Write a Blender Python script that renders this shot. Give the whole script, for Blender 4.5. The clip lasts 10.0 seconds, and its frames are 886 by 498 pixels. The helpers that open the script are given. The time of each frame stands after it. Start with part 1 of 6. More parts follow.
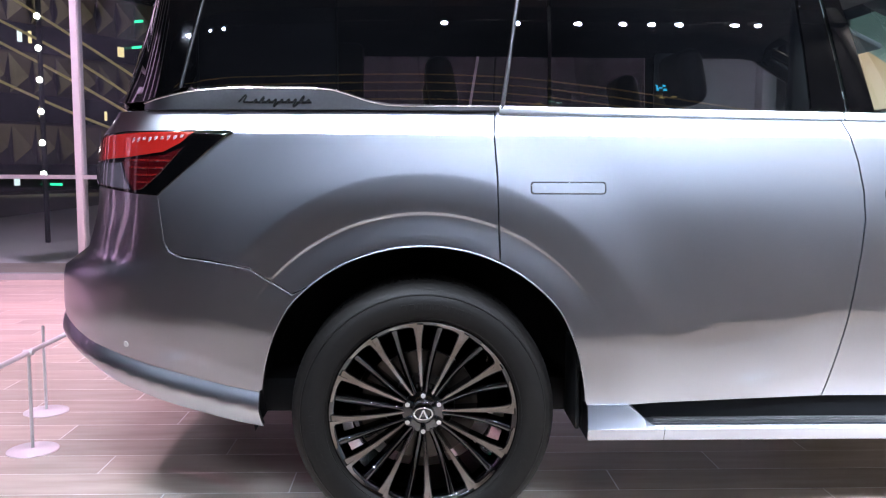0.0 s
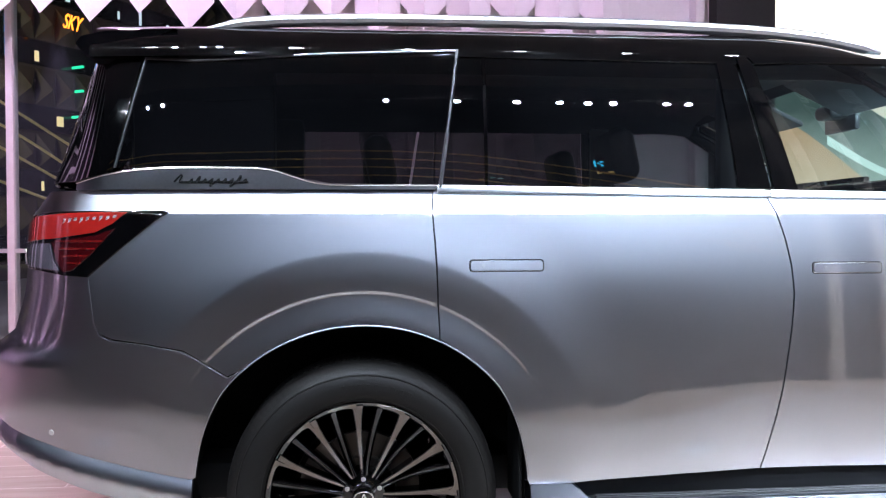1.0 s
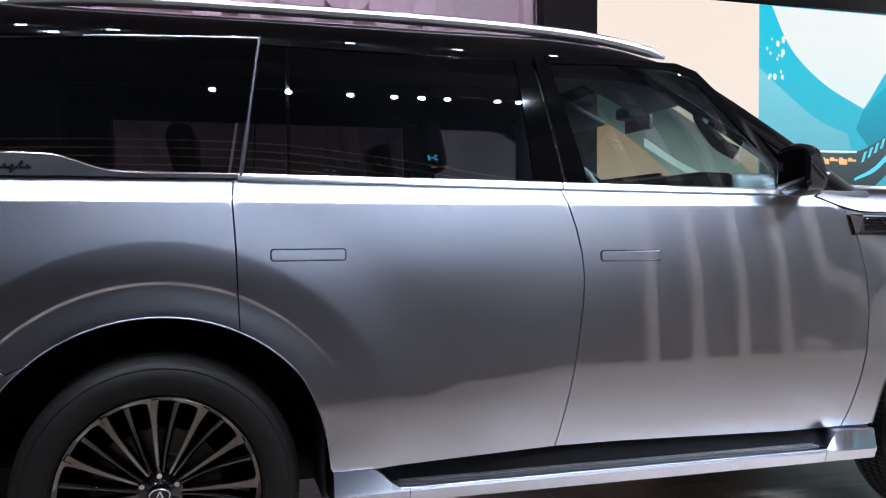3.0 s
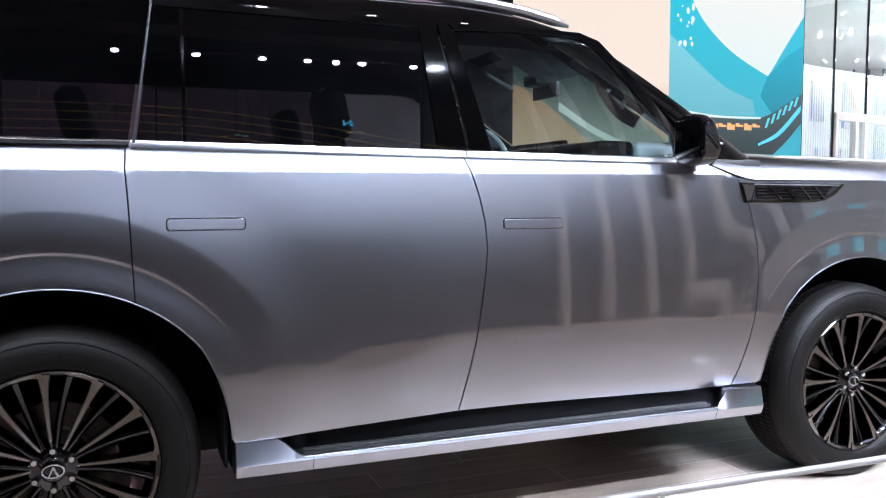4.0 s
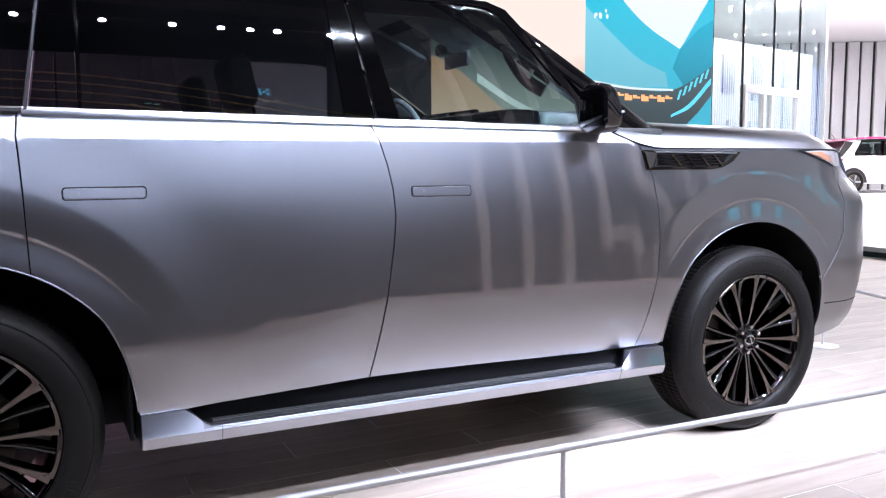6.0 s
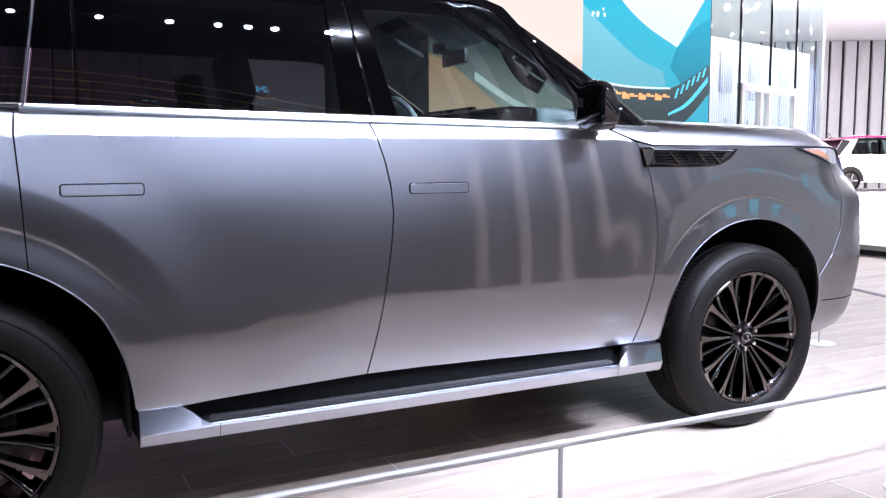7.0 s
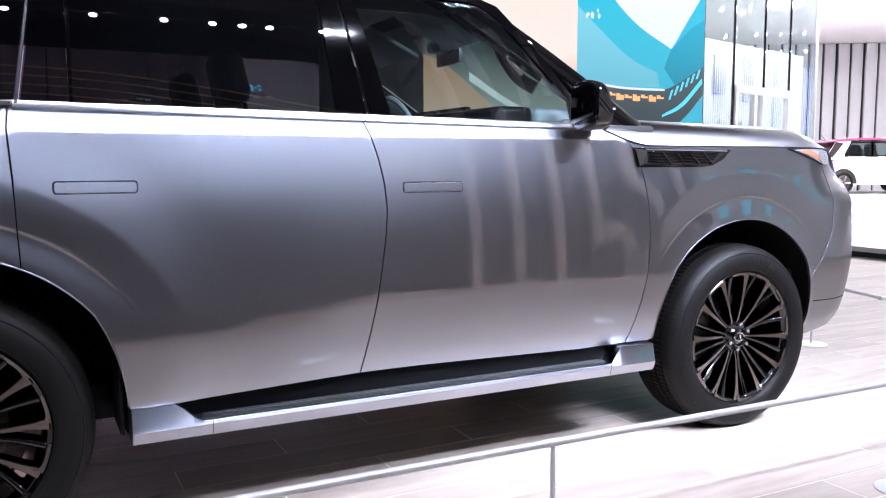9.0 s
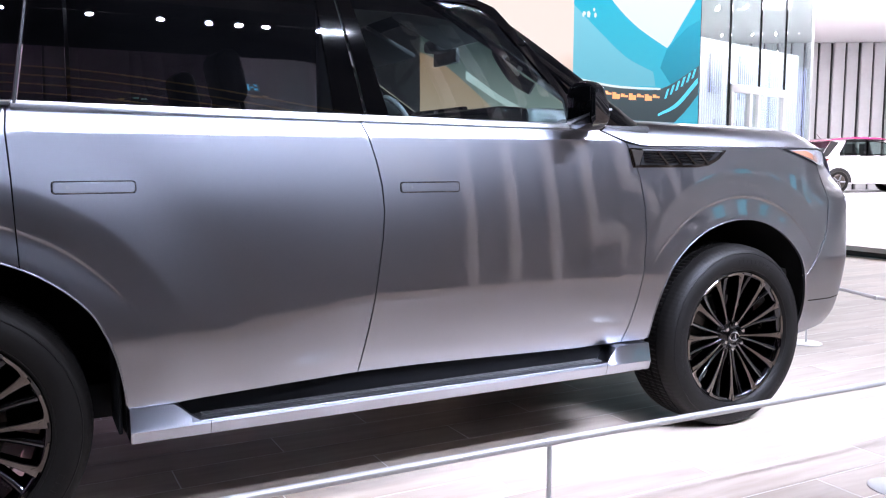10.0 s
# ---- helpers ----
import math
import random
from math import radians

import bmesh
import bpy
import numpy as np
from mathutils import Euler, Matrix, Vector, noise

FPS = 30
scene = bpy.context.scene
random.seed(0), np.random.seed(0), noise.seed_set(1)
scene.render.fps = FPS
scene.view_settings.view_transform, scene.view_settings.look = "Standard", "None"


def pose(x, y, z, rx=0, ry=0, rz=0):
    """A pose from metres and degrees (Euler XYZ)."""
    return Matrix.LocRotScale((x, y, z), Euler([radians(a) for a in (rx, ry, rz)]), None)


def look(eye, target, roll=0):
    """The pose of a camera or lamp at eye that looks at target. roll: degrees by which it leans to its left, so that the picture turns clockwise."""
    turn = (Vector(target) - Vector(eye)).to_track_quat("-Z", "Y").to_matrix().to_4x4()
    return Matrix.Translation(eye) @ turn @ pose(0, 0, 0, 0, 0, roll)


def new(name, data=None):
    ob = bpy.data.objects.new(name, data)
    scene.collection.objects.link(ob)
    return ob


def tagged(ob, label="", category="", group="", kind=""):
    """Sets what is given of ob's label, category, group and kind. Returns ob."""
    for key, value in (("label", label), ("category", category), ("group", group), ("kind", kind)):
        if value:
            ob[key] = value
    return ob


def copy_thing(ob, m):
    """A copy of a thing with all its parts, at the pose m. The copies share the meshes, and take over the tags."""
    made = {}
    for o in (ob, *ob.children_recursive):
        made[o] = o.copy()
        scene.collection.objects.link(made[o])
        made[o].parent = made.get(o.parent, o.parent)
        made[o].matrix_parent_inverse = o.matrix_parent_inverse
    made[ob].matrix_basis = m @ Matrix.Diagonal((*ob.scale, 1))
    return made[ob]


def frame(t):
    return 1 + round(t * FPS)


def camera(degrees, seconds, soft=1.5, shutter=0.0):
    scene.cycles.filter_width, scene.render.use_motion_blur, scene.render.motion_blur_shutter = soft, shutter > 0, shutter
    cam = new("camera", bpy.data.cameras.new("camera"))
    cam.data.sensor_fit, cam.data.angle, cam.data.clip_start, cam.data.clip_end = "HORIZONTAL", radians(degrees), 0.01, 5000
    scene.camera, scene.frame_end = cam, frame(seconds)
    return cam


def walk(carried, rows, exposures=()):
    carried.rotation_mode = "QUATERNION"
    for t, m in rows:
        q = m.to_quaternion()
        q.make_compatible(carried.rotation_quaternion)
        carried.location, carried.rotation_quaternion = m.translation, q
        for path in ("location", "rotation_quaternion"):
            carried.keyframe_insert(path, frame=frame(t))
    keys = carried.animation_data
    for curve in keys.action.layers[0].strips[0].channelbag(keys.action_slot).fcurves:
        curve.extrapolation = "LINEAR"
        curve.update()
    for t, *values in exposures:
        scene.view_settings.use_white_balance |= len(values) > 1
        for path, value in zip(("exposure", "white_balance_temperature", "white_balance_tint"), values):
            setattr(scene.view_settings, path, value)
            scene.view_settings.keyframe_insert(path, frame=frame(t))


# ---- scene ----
cam = camera(56.31, 10.0, soft=1.15)
# seconds, eye, yaw, pitch, roll
ROWS = [
    (0.0, -0.026, -2.497, 1.178, -1.92, -5.80, -0.26),
    (0.5, -0.013, -2.502, 1.214, -3.80, -3.07, -0.16),
    (1.0, -0.005, -2.490, 1.213, -5.69, -1.18, 0.16),
    (1.5, 0.018, -2.488, 1.186, -7.32, 0.18, 0.26),
    (2.0, 0.057, -2.498, 1.181, -10.42, 0.14, -0.09),
    (3.5, 0.165, -2.550, 1.192, -18.77, -2.64, 0.24),
    (4.0, 0.191, -2.556, 1.207, -21.48, -3.98, 0.06),
    (4.5, 0.211, -2.565, 1.194, -23.32, -4.50, 0.10),
    (5.0, 0.226, -2.587, 1.188, -25.10, -4.97, 0.15),
    (5.5, 0.236, -2.597, 1.192, -26.34, -5.67, 0.28),
    (7.0, 0.233, -2.603, 1.184, -26.83, -5.96, 0.29),
    (7.5, 0.233, -2.607, 1.183, -27.00, -5.80, 0.22),
    (8.0, 0.232, -2.615, 1.187, -26.99, -5.62, 0.08),
    (8.5, 0.233, -2.616, 1.186, -26.95, -5.84, 0.06),
    (9.0, 0.233, -2.609, 1.178, -27.20, -5.90, 0.07),
    (9.5, 0.230, -2.608, 1.182, -27.35, -5.96, 0.03),
    (10.0, 0.224, -2.617, 1.186, -27.48, -6.04, -0.04),
]
walk(cam, [(t, pose(x, y, z, 90 + pitch, roll, yaw)) for t, x, y, z, yaw, pitch, roll in ROWS],
     exposures=[(0.0, 1.04, 6470, 6), (0.5, 1.06, 6420, 5), (1.0, 0.82, 6400, 4), (2.0, 0.20, 6300, 4), (3.3, -0.02, 6580, 9), (4.5, 0.03, 6640, 11), (6.0, 0.09, 6500, 14), (10.0, 0.11, 6440, 16)])

# ---- world, lamps, exposure ----
world = bpy.data.worlds.new("night")
scene.world = world
world.use_nodes = True
world.node_tree.nodes["Background"].inputs[0].default_value = (0.30, 0.33, 0.45, 1)
world.node_tree.nodes["Background"].inputs[1].default_value = 0.015


def spot_lamp(name, eye, target, watts, degrees, colour=(1, 0.95, 0.9), radius=0.05, blend=0.6):
    data = bpy.data.lights.new(name, "SPOT")
    data.energy, data.spot_size, data.spot_blend = watts, radians(degrees), blend
    data.shadow_soft_size, data.color = radius, colour
    ob = new(name, data)
    ob.matrix_world = look(eye, target)
    return ob


def area_lamp(name, eye, target, watts, w, h, colour=(1, 1, 1)):
    data = bpy.data.lights.new(name, "AREA")
    data.shape, data.size, data.size_y, data.energy, data.color = "RECTANGLE", w, h, watts, colour
    ob = new(name, data)
    ob.matrix_world = look(eye, target)
    return ob


RAIL_Y, RAIL_Z = -4.8, 5.10
SPOTS_X = (-4.30, -3.54, -3.09, 0.14, 0.93, 1.59, 2.06, 2.36, 2.64, 3.21, 3.45, 4.28, 4.86, 5.24)
for x in SPOTS_X:
    spot_lamp("spot_lamp", (x, RAIL_Y + 0.075, RAIL_Z - 0.09), (x, 0.1, 1.62 if x > 2.2 else 1.25), 385 if x > 2.2 else 115 if x > 0 else 60, 46 if x > 2.2 else 48 if x > 0 else 80, (0.85, 0.96, 1.20), 0.035)
# unseen fill spots added high over the near side of the car
for k in range(11):
    x = -3.6 + 1.0 * k
    spot_lamp("stand_light", (x, -1.9, 6.1), (x, -1.1, 0), 46 if x < -1.0 else 98 if x < 0 else 108 if x < 1.0 else 86 if x < 1.8 else 38 if x < 3.6 else 28, 100, (0.89, 0.97, 1.13), 0.05, 0.8)
# added narrow spots aimed to brighten the doors and upper flank
for k, watts in enumerate((400, 300, 350, 1250, 1400, 1100, 1100, 1100)):
    x = -1.2 + 1.0 * k
    spot_lamp("stand_light", (x, -3.6, 6.1), (x if x < 3 else 0.5 * x + 0.9, 0.1, 1.40 if x < 1.5 else 1.52), watts, 34 if x < 1.5 else 29, (0.83, 0.95, 1.24), 0.04, 0.8)
# added narrow spots aimed to brighten the front shoulder
for x in (4.4, 5.3, 6.2, 7.1):
    spot_lamp("stand_light", (x, -1.9, 6.1), (x * 0.45 - 0.3, 0.0, 1.3), 330, 24, (0.89, 0.97, 1.13), 0.05, 0.8)
# added narrow spots aimed to brighten the rear quarter's shoulder
for x in (-1.3, -2.2, -3.1):
    spot_lamp("stand_light", (x, -1.9, 6.1), (x * 0.35 + 0.15, 0.05, 1.3), 230, 20, (0.89, 0.97, 1.13), 0.05, 0.8)
# unseen fill over the aisle behind the viewer, added to brighten the floor the doors mirror
for x, watts in ((-3.4, 10), (-1.2, 50), (1.0, 110), (3.2, 180), (5.4, 300), (7.2, 300)):
    spot_lamp("aisle_light", (x, -4.5, 6.1), (x, -4.5, 0), watts, 76, (1.0, 0.96, 1.08), 0.05, 0.5)
# added tinted fill over the floor on the far side
for x, tint in ((-2.5, (1.0, 0.62, 0.9)), (0.2, (1.0, 0.55, 0.85)), (4.5, (0.92, 0.93, 1.10))):
    spot_lamp("stand_light", (x, 4.6, 6.1), (x, 3.2, 0), 260, 80, tint, 0.10, 0.8)
# wash on the pale fins behind the viewer
for x in (4.9, 6.2, 7.5):
    spot_lamp("fin_wash", (x, -4.75, 6.1), (x, -5.6, 1.9), 150, 74, (1.0, 0.95, 1.0), 0.05, 0.7)
# the bright hall beyond the front of the car
HALL = ((13.5, 5.0), (17.5, 4.5), (16.5, 7.5), (21.0, 8.0), (21.0, 12.0), (25.0, 8.0), (17.5, 12.0), (13.2, 10.0), (15.5, 11.0))
for x, y in HALL:
    area_lamp("hall_light", (x, y, 5.14), (x, y, 0), 80 if y < 6 else 170 if (x, y) in HALL[-2:] else 340, 0.7, 0.7, (1.0, 0.97, 1.04)).data.shape = "DISK"
# magenta wash on the glass wall
for x in (-6.5, -4.2, -2.0, 0.5, 2.4):
    spot_lamp("magenta_wash", (x, 4.2, 6.1), (x, 5.9, 1.5), 340 if x < -1 else 170, 90, (0.93, 0.64, 1.0), 0.1)
for x in (-5.2, -3.2):
    spot_lamp("magenta_wash", (x, 3.4, 6.1), (x, 2.4, 0), 240, 70, (1.0, 0.55, 0.85), 0.1)
for y in (-1.6, 0.6, 3.0):
    spot_lamp("magenta_wash", (-6.9, y, 6.0), (-8.9, y, 1.6), 420, 80, (0.92, 0.55, 1.0), 0.1)
# street lamps outside
for x, y in ((-14, 22), (-26, 20)):
    spot_lamp("street_lamp", (x, y, 7.5), (x - 2, 32, 7.0), 900, 120, (1.0, 0.84, 0.58), 0.2)

# ---- materials ----


def nodes_of(name):
    m = bpy.data.materials.new(name)
    m.use_nodes = True
    return m, m.node_tree.nodes, m.node_tree.links, m.node_tree.nodes["Principled BSDF"]


def plain(name, colour, rough=0.5, metal=0.0, coat=0.0, vary=0.08, scale=8.0, bump=0.0, bump_scale=200.0, spec=0.5, rough_vary=0.08):
    """A surface with slight variation of tone and gloss at two scales."""
    m, n, l, b = nodes_of(name)
    tc = n.new("ShaderNodeTexCoord")
    big, small = n.new("ShaderNodeTexNoise"), n.new("ShaderNodeTexNoise")
    big.inputs["Scale"].default_value, small.inputs["Scale"].default_value = scale, scale * 14
    big.inputs["Detail"].default_value = 5
    l.new(tc.outputs["Object"], big.inputs["Vector"])
    l.new(tc.outputs["Object"], small.inputs["Vector"])
    add = n.new("ShaderNodeMath")
    add.operation = "ADD"
    l.new(big.outputs["Fac"], add.inputs[0])
    l.new(small.outputs["Fac"], add.inputs[1])
    ramp = n.new("ShaderNodeMapRange")
    ramp.inputs["From Min"].default_value, ramp.inputs["From Max"].default_value = 0.6, 1.4
    ramp.inputs["To Min"].default_value, ramp.inputs["To Max"].default_value = 1 - vary, 1 + vary
    l.new(add.outputs[0], ramp.inputs["Value"])
    mul = n.new("ShaderNodeVectorMath")
    mul.operation = "SCALE"
    mul.inputs[0].default_value = colour
    l.new(ramp.outputs[0], mul.inputs["Scale"])
    l.new(mul.outputs[0], b.inputs["Base Color"])
    rr = n.new("ShaderNodeMapRange")
    rr.inputs["From Min"].default_value, rr.inputs["From Max"].default_value = 0.3, 0.7
    rr.inputs["To Min"].default_value, rr.inputs["To Max"].default_value = max(rough - rough_vary * rough, 0), rough + rough_vary * rough
    l.new(big.outputs["Fac"], rr.inputs["Value"])
    l.new(rr.outputs[0], b.inputs["Roughness"])
    b.inputs["Metallic"].default_value = metal
    b.inputs["Coat Weight"].default_value = coat
    b.inputs["Coat Roughness"].default_value = 0.02
    b.inputs["Specular IOR Level"].default_value = spec
    if bump:
        bt, bn = n.new("ShaderNodeBump"), n.new("ShaderNodeTexNoise")
        bn.inputs["Scale"].default_value = bump_scale
        l.new(tc.outputs["Object"], bn.inputs["Vector"])
        l.new(bn.outputs["Fac"], bt.inputs["Height"])
        bt.inputs["Strength"].default_value, bt.inputs["Distance"].default_value = bump, 0.002
        l.new(bt.outputs[0], b.inputs["Normal"])
    return m


def glowing(name, colour, strength):
    m, n, l, b = nodes_of(name)
    b.inputs["Base Color"].default_value = (*colour, 1)
    b.inputs["Emission Color"].default_value = (*colour, 1)
    b.inputs["Emission Strength"].default_value = strength
    return m


def pane(name, tint, gloss=0.06, rough=0.0, grazing=0.9, haze=0.0):
    """Thin sheet glass: tinted see-through, with the gloss of its two faces and a painted-on pale haze."""
    m, n, l, b = nodes_of(name)
    n.remove(b)
    out = n["Material Output"]
    tr, gl, mix, lw = n.new("ShaderNodeBsdfTransparent"), n.new("ShaderNodeBsdfGlossy"), n.new("ShaderNodeMixShader"), n.new("ShaderNodeLayerWeight")
    tr.inputs[0].default_value = (*tint, 1)
    gl.inputs["Roughness"].default_value = rough
    pw, ma = n.new("ShaderNodeMath"), n.new("ShaderNodeMath")
    pw.operation, ma.operation = "POWER", "MULTIPLY_ADD"
    pw.inputs[1].default_value = 4.5
    ma.inputs[1].default_value, ma.inputs[2].default_value = grazing, gloss
    l.new(lw.outputs["Facing"], pw.inputs[0])
    l.new(pw.outputs[0], ma.inputs[0])
    l.new(ma.outputs[0], mix.inputs[0])
    l.new(tr.outputs[0], mix.inputs[1])
    l.new(gl.outputs[0], mix.inputs[2])
    # faint diffuse layer that lifts the blacks like veiling haze, uneven by noise
    film, veil = n.new("ShaderNodeBsdfDiffuse"), n.new("ShaderNodeMixShader")
    tc, haze_noise, amount = n.new("ShaderNodeTexCoord"), n.new("ShaderNodeTexNoise"), n.new("ShaderNodeMapRange")
    film.inputs[0].default_value = (0.62, 0.66, 0.80, 1)
    haze_noise.inputs["Scale"].default_value, haze_noise.inputs["Detail"].default_value = 3.0, 6
    amount.inputs["From Min"].default_value, amount.inputs["From Max"].default_value = 0.3, 0.7
    amount.inputs["To Min"].default_value, amount.inputs["To Max"].default_value = 0.7 * haze, 1.3 * haze
    l.new(tc.outputs["Object"], haze_noise.inputs["Vector"])
    l.new(haze_noise.outputs["Fac"], amount.inputs["Value"])
    l.new(amount.outputs[0], veil.inputs[0])
    l.new(mix.outputs[0], veil.inputs[1])
    l.new(film.outputs[0], veil.inputs[2])
    l.new(veil.outputs[0], out.inputs[0])
    return m


def car_paint(name, colour):
    """Metallic paint: a broad glitter lobe and a tight one under clear lacquer."""
    m, n, l, b = nodes_of(name)
    tc, fl, big = n.new("ShaderNodeTexCoord"), n.new("ShaderNodeTexVoronoi"), n.new("ShaderNodeTexNoise")
    fl.inputs["Scale"].default_value = 1400
    big.inputs["Scale"].default_value = 2.5
    l.new(tc.outputs["Object"], fl.inputs["Vector"])
    l.new(tc.outputs["Object"], big.inputs["Vector"])
    bw = n.new("ShaderNodeRGBToBW")
    l.new(fl.outputs["Color"], bw.inputs[0])
    ramp = n.new("ShaderNodeMapRange")
    ramp.inputs["To Min"].default_value, ramp.inputs["To Max"].default_value = 0.9, 1.1
    l.new(bw.outputs[0], ramp.inputs["Value"])
    mul = n.new("ShaderNodeVectorMath")
    mul.operation = "SCALE"
    mul.inputs[0].default_value = colour
    l.new(ramp.outputs[0], mul.inputs["Scale"])
    flake = n.new("ShaderNodeBsdfGlossy")
    flake.distribution = "BECKMANN"
    mix = n.new("ShaderNodeMixShader")
    tight = n.new("ShaderNodeVectorMath")
    tight.operation = "SCALE"
    tight.inputs[0].default_value = (0.44, 0.44, 0.45)
    l.new(ramp.outputs[0], tight.inputs["Scale"])
    l.new(mul.outputs[0], flake.inputs["Color"])
    l.new(tight.outputs[0], b.inputs["Base Color"])
    for sh, lo, hi in ((flake, 0.425, 0.455), (b, 0.018, 0.032)):
        rr = n.new("ShaderNodeMapRange")
        rr.inputs["To Min"].default_value, rr.inputs["To Max"].default_value = lo, hi
        l.new(big.outputs["Fac"], rr.inputs["Value"])
        l.new(rr.outputs[0], sh.inputs["Roughness"])
    b.inputs["Metallic"].default_value = 1.0
    b.inputs["Coat Weight"].default_value = 1.0
    b.inputs["Coat Roughness"].default_value = 0.015
    b.inputs["Coat IOR"].default_value = 1.5
    mix.inputs[0].default_value = 0.52
    l.new(flake.outputs[0], mix.inputs[1])
    l.new(b.outputs[0], mix.inputs[2])
    l.new(mix.outputs[0], n["Material Output"].inputs[0])
    return m


PAINT = car_paint("silver_grey_paint", (0.55, 0.57, 0.65))
BLACK = plain("black_gloss_paint", (0.0010, 0.0010, 0.0012), 0.045, coat=0.6, spec=0.4)
TRIM = plain("black_plastic", (0.012, 0.012, 0.013), 0.55, bump=0.3, bump_scale=600)
DARK = plain("underbody_black", (0.004, 0.004, 0.0045), 0.75, spec=0.2)
RUBBER = plain("tyre_rubber", (0.0068, 0.0060, 0.0055), 0.50, vary=0.25, scale=9, bump=0.3, bump_scale=420, spec=0.18)
CHROME = plain("chrome", (0.75, 0.75, 0.76), 0.09, metal=1.0, vary=0.03)
SATIN = plain("satin_silver", (0.30, 0.31, 0.33), 0.38, metal=1.0, vary=0.03)
RAILMETAL = plain("satin_rail_metal", (0.52, 0.52, 0.54), 0.36, metal=1.0, vary=0.03)
MACHINED = plain("machined_alloy", (0.29, 0.262, 0.243), 0.2, metal=1.0, vary=0.06, scale=30)
RIMBLACK = plain("gloss_black_rim", (0.040, 0.040, 0.043), 0.13, metal=1.0, coat=1.0)
STEEL = plain("brake_steel", (0.10, 0.088, 0.08), 0.35, metal=1.0)
PRIVACY = pane("privacy_glass", (0.142, 0.140, 0.150), 0.065, haze=0.002)
DULL = plain("dull_chrome", (0.13, 0.13, 0.14), 0.30, metal=1.0)
BRIGHT = plain("satin_chrome", (0.68, 0.69, 0.72), 0.30, metal=1.0, vary=0.03)
DIMTRIM = plain("dim_trim", (0.03, 0.03, 0.033), 0.4, spec=0.4)
CLEAR = pane("window_glass", (0.60, 0.69, 0.67), 0.075, haze=0.002)
SCREENGLASS = pane("windscreen_glass", (0.66, 0.74, 0.72), 0.03, grazing=0.15)
BOOTH = pane("booth_glass", (0.90, 0.945, 0.935), 0.008, grazing=0.45, haze=0.02)
REDLENS = plain("red_lens", (0.24, 0.010, 0.008), 0.10, coat=1.0)
REDMID = plain("mid_red_lens", (0.085, 0.003, 0.003), 0.12, coat=1.0)
REDDARK = plain("dark_red_lens", (0.030, 0.001, 0.0018), 0.12, coat=1.0)
GLINT = plain("painted_glint", (0.80, 0.52, 0.54), 0.22, metal=0.8, coat=1.0, vary=0.3, scale=60)
AMBER = plain("amber_lens", (0.34, 0.15, 0.09), 0.15, coat=1.0)
LENS = plain("clear_lens", (0.33, 0.33, 0.345), 0.2, metal=0.2, coat=1.0)
SMOKE = plain("smoked_lens", (0.10, 0.09, 0.11), 0.12, metal=0.5, coat=1.0)
LEATHER = plain("dark_leather", (0.03, 0.03, 0.033), 0.5, bump=0.2, bump_scale=300)
PALE = plain("pale_grey_leather", (0.30, 0.33, 0.34), 0.5, bump=0.2, bump_scale=300)
HALLGREY = plain("pale_grey_wall", (0.55, 0.555, 0.565), 0.5, vary=0.05, scale=1)
WHITE = plain("white_paint", (0.80, 0.80, 0.80), 0.5, vary=0.03, scale=2)
GREY = plain("grey_paint", (0.42, 0.43, 0.44), 0.5, vary=0.04, scale=2)
PALEFIN = plain("pale_fin_paint", (0.66, 0.645, 0.62), 0.5, vary=0.05, scale=2)
DIMWALL = plain("dark_grey_wall", (0.085, 0.080, 0.085), 0.6, vary=0.15, scale=1.5)
CEILING = plain("dark_brown_ceiling", (0.15, 0.125, 0.115), 0.7, vary=0.15, scale=1.5)
BLACKWALL = plain("black_wall", (0.015, 0.0145, 0.017), 0.6, vary=0.2, scale=1.5)
CONCRETE = plain("grey_paving", (0.22, 0.20, 0.18), 0.8, vary=0.25, scale=0.8, bump=0.3, bump_scale=40)
TUBE = plain("brushed_tube", (0.72, 0.71, 0.71), 0.46, metal=0.7, vary=0.06, scale=14)

# ---- mesh helpers ----


def mesh_ob(name, verts, faces, mat, parent=None, label="", smooth=True, sharp=35, normals=None):
    me = bpy.data.meshes.new(name)
    me.from_pydata([tuple(v) for v in verts], [], faces)
    me.validate()
    me.materials.append(mat)
    if smooth:
        me.polygons.foreach_set("use_smooth", [True] * len(me.polygons))
        if normals is None:
            me.set_sharp_from_angle(angle=radians(sharp))
        else:
            me.normals_split_custom_set_from_vertices([tuple(v) for v in normals])
    ob = new(name, me)
    if parent is not None:
        ob.parent = parent
    if label:
        ob["label"] = label
    return ob


def part(name, bm, mat, parent=None, label="", smooth=True, sharp=35):
    me = bpy.data.meshes.new(name)
    bmesh.ops.recalc_face_normals(bm, faces=bm.faces)
    bm.to_mesh(me)
    bm.free()
    me.materials.append(mat)
    if smooth:
        me.polygons.foreach_set("use_smooth", [True] * len(me.polygons))
        me.set_sharp_from_angle(angle=radians(sharp))
    ob = new(name, me)
    if parent is not None:
        ob.parent = parent
    if label:
        ob["label"] = label
    return ob


def box_bm(x0, x1, y0, y1, z0, z1, bevel=0.0, segs=2, bm=None):
    bm = bm or bmesh.new()
    r = bmesh.ops.create_cube(bm, size=1)
    bmesh.ops.scale(bm, vec=(x1 - x0, y1 - y0, z1 - z0), verts=r["verts"])
    bmesh.ops.translate(bm, vec=((x0 + x1) / 2, (y0 + y1) / 2, (z0 + z1) / 2), verts=r["verts"])
    if bevel:
        es = list({e for v in r["verts"] for e in v.link_edges})
        bmesh.ops.bevel(bm, geom=es, offset=bevel, segments=segs, profile=0.5, affect="EDGES")
    return bm


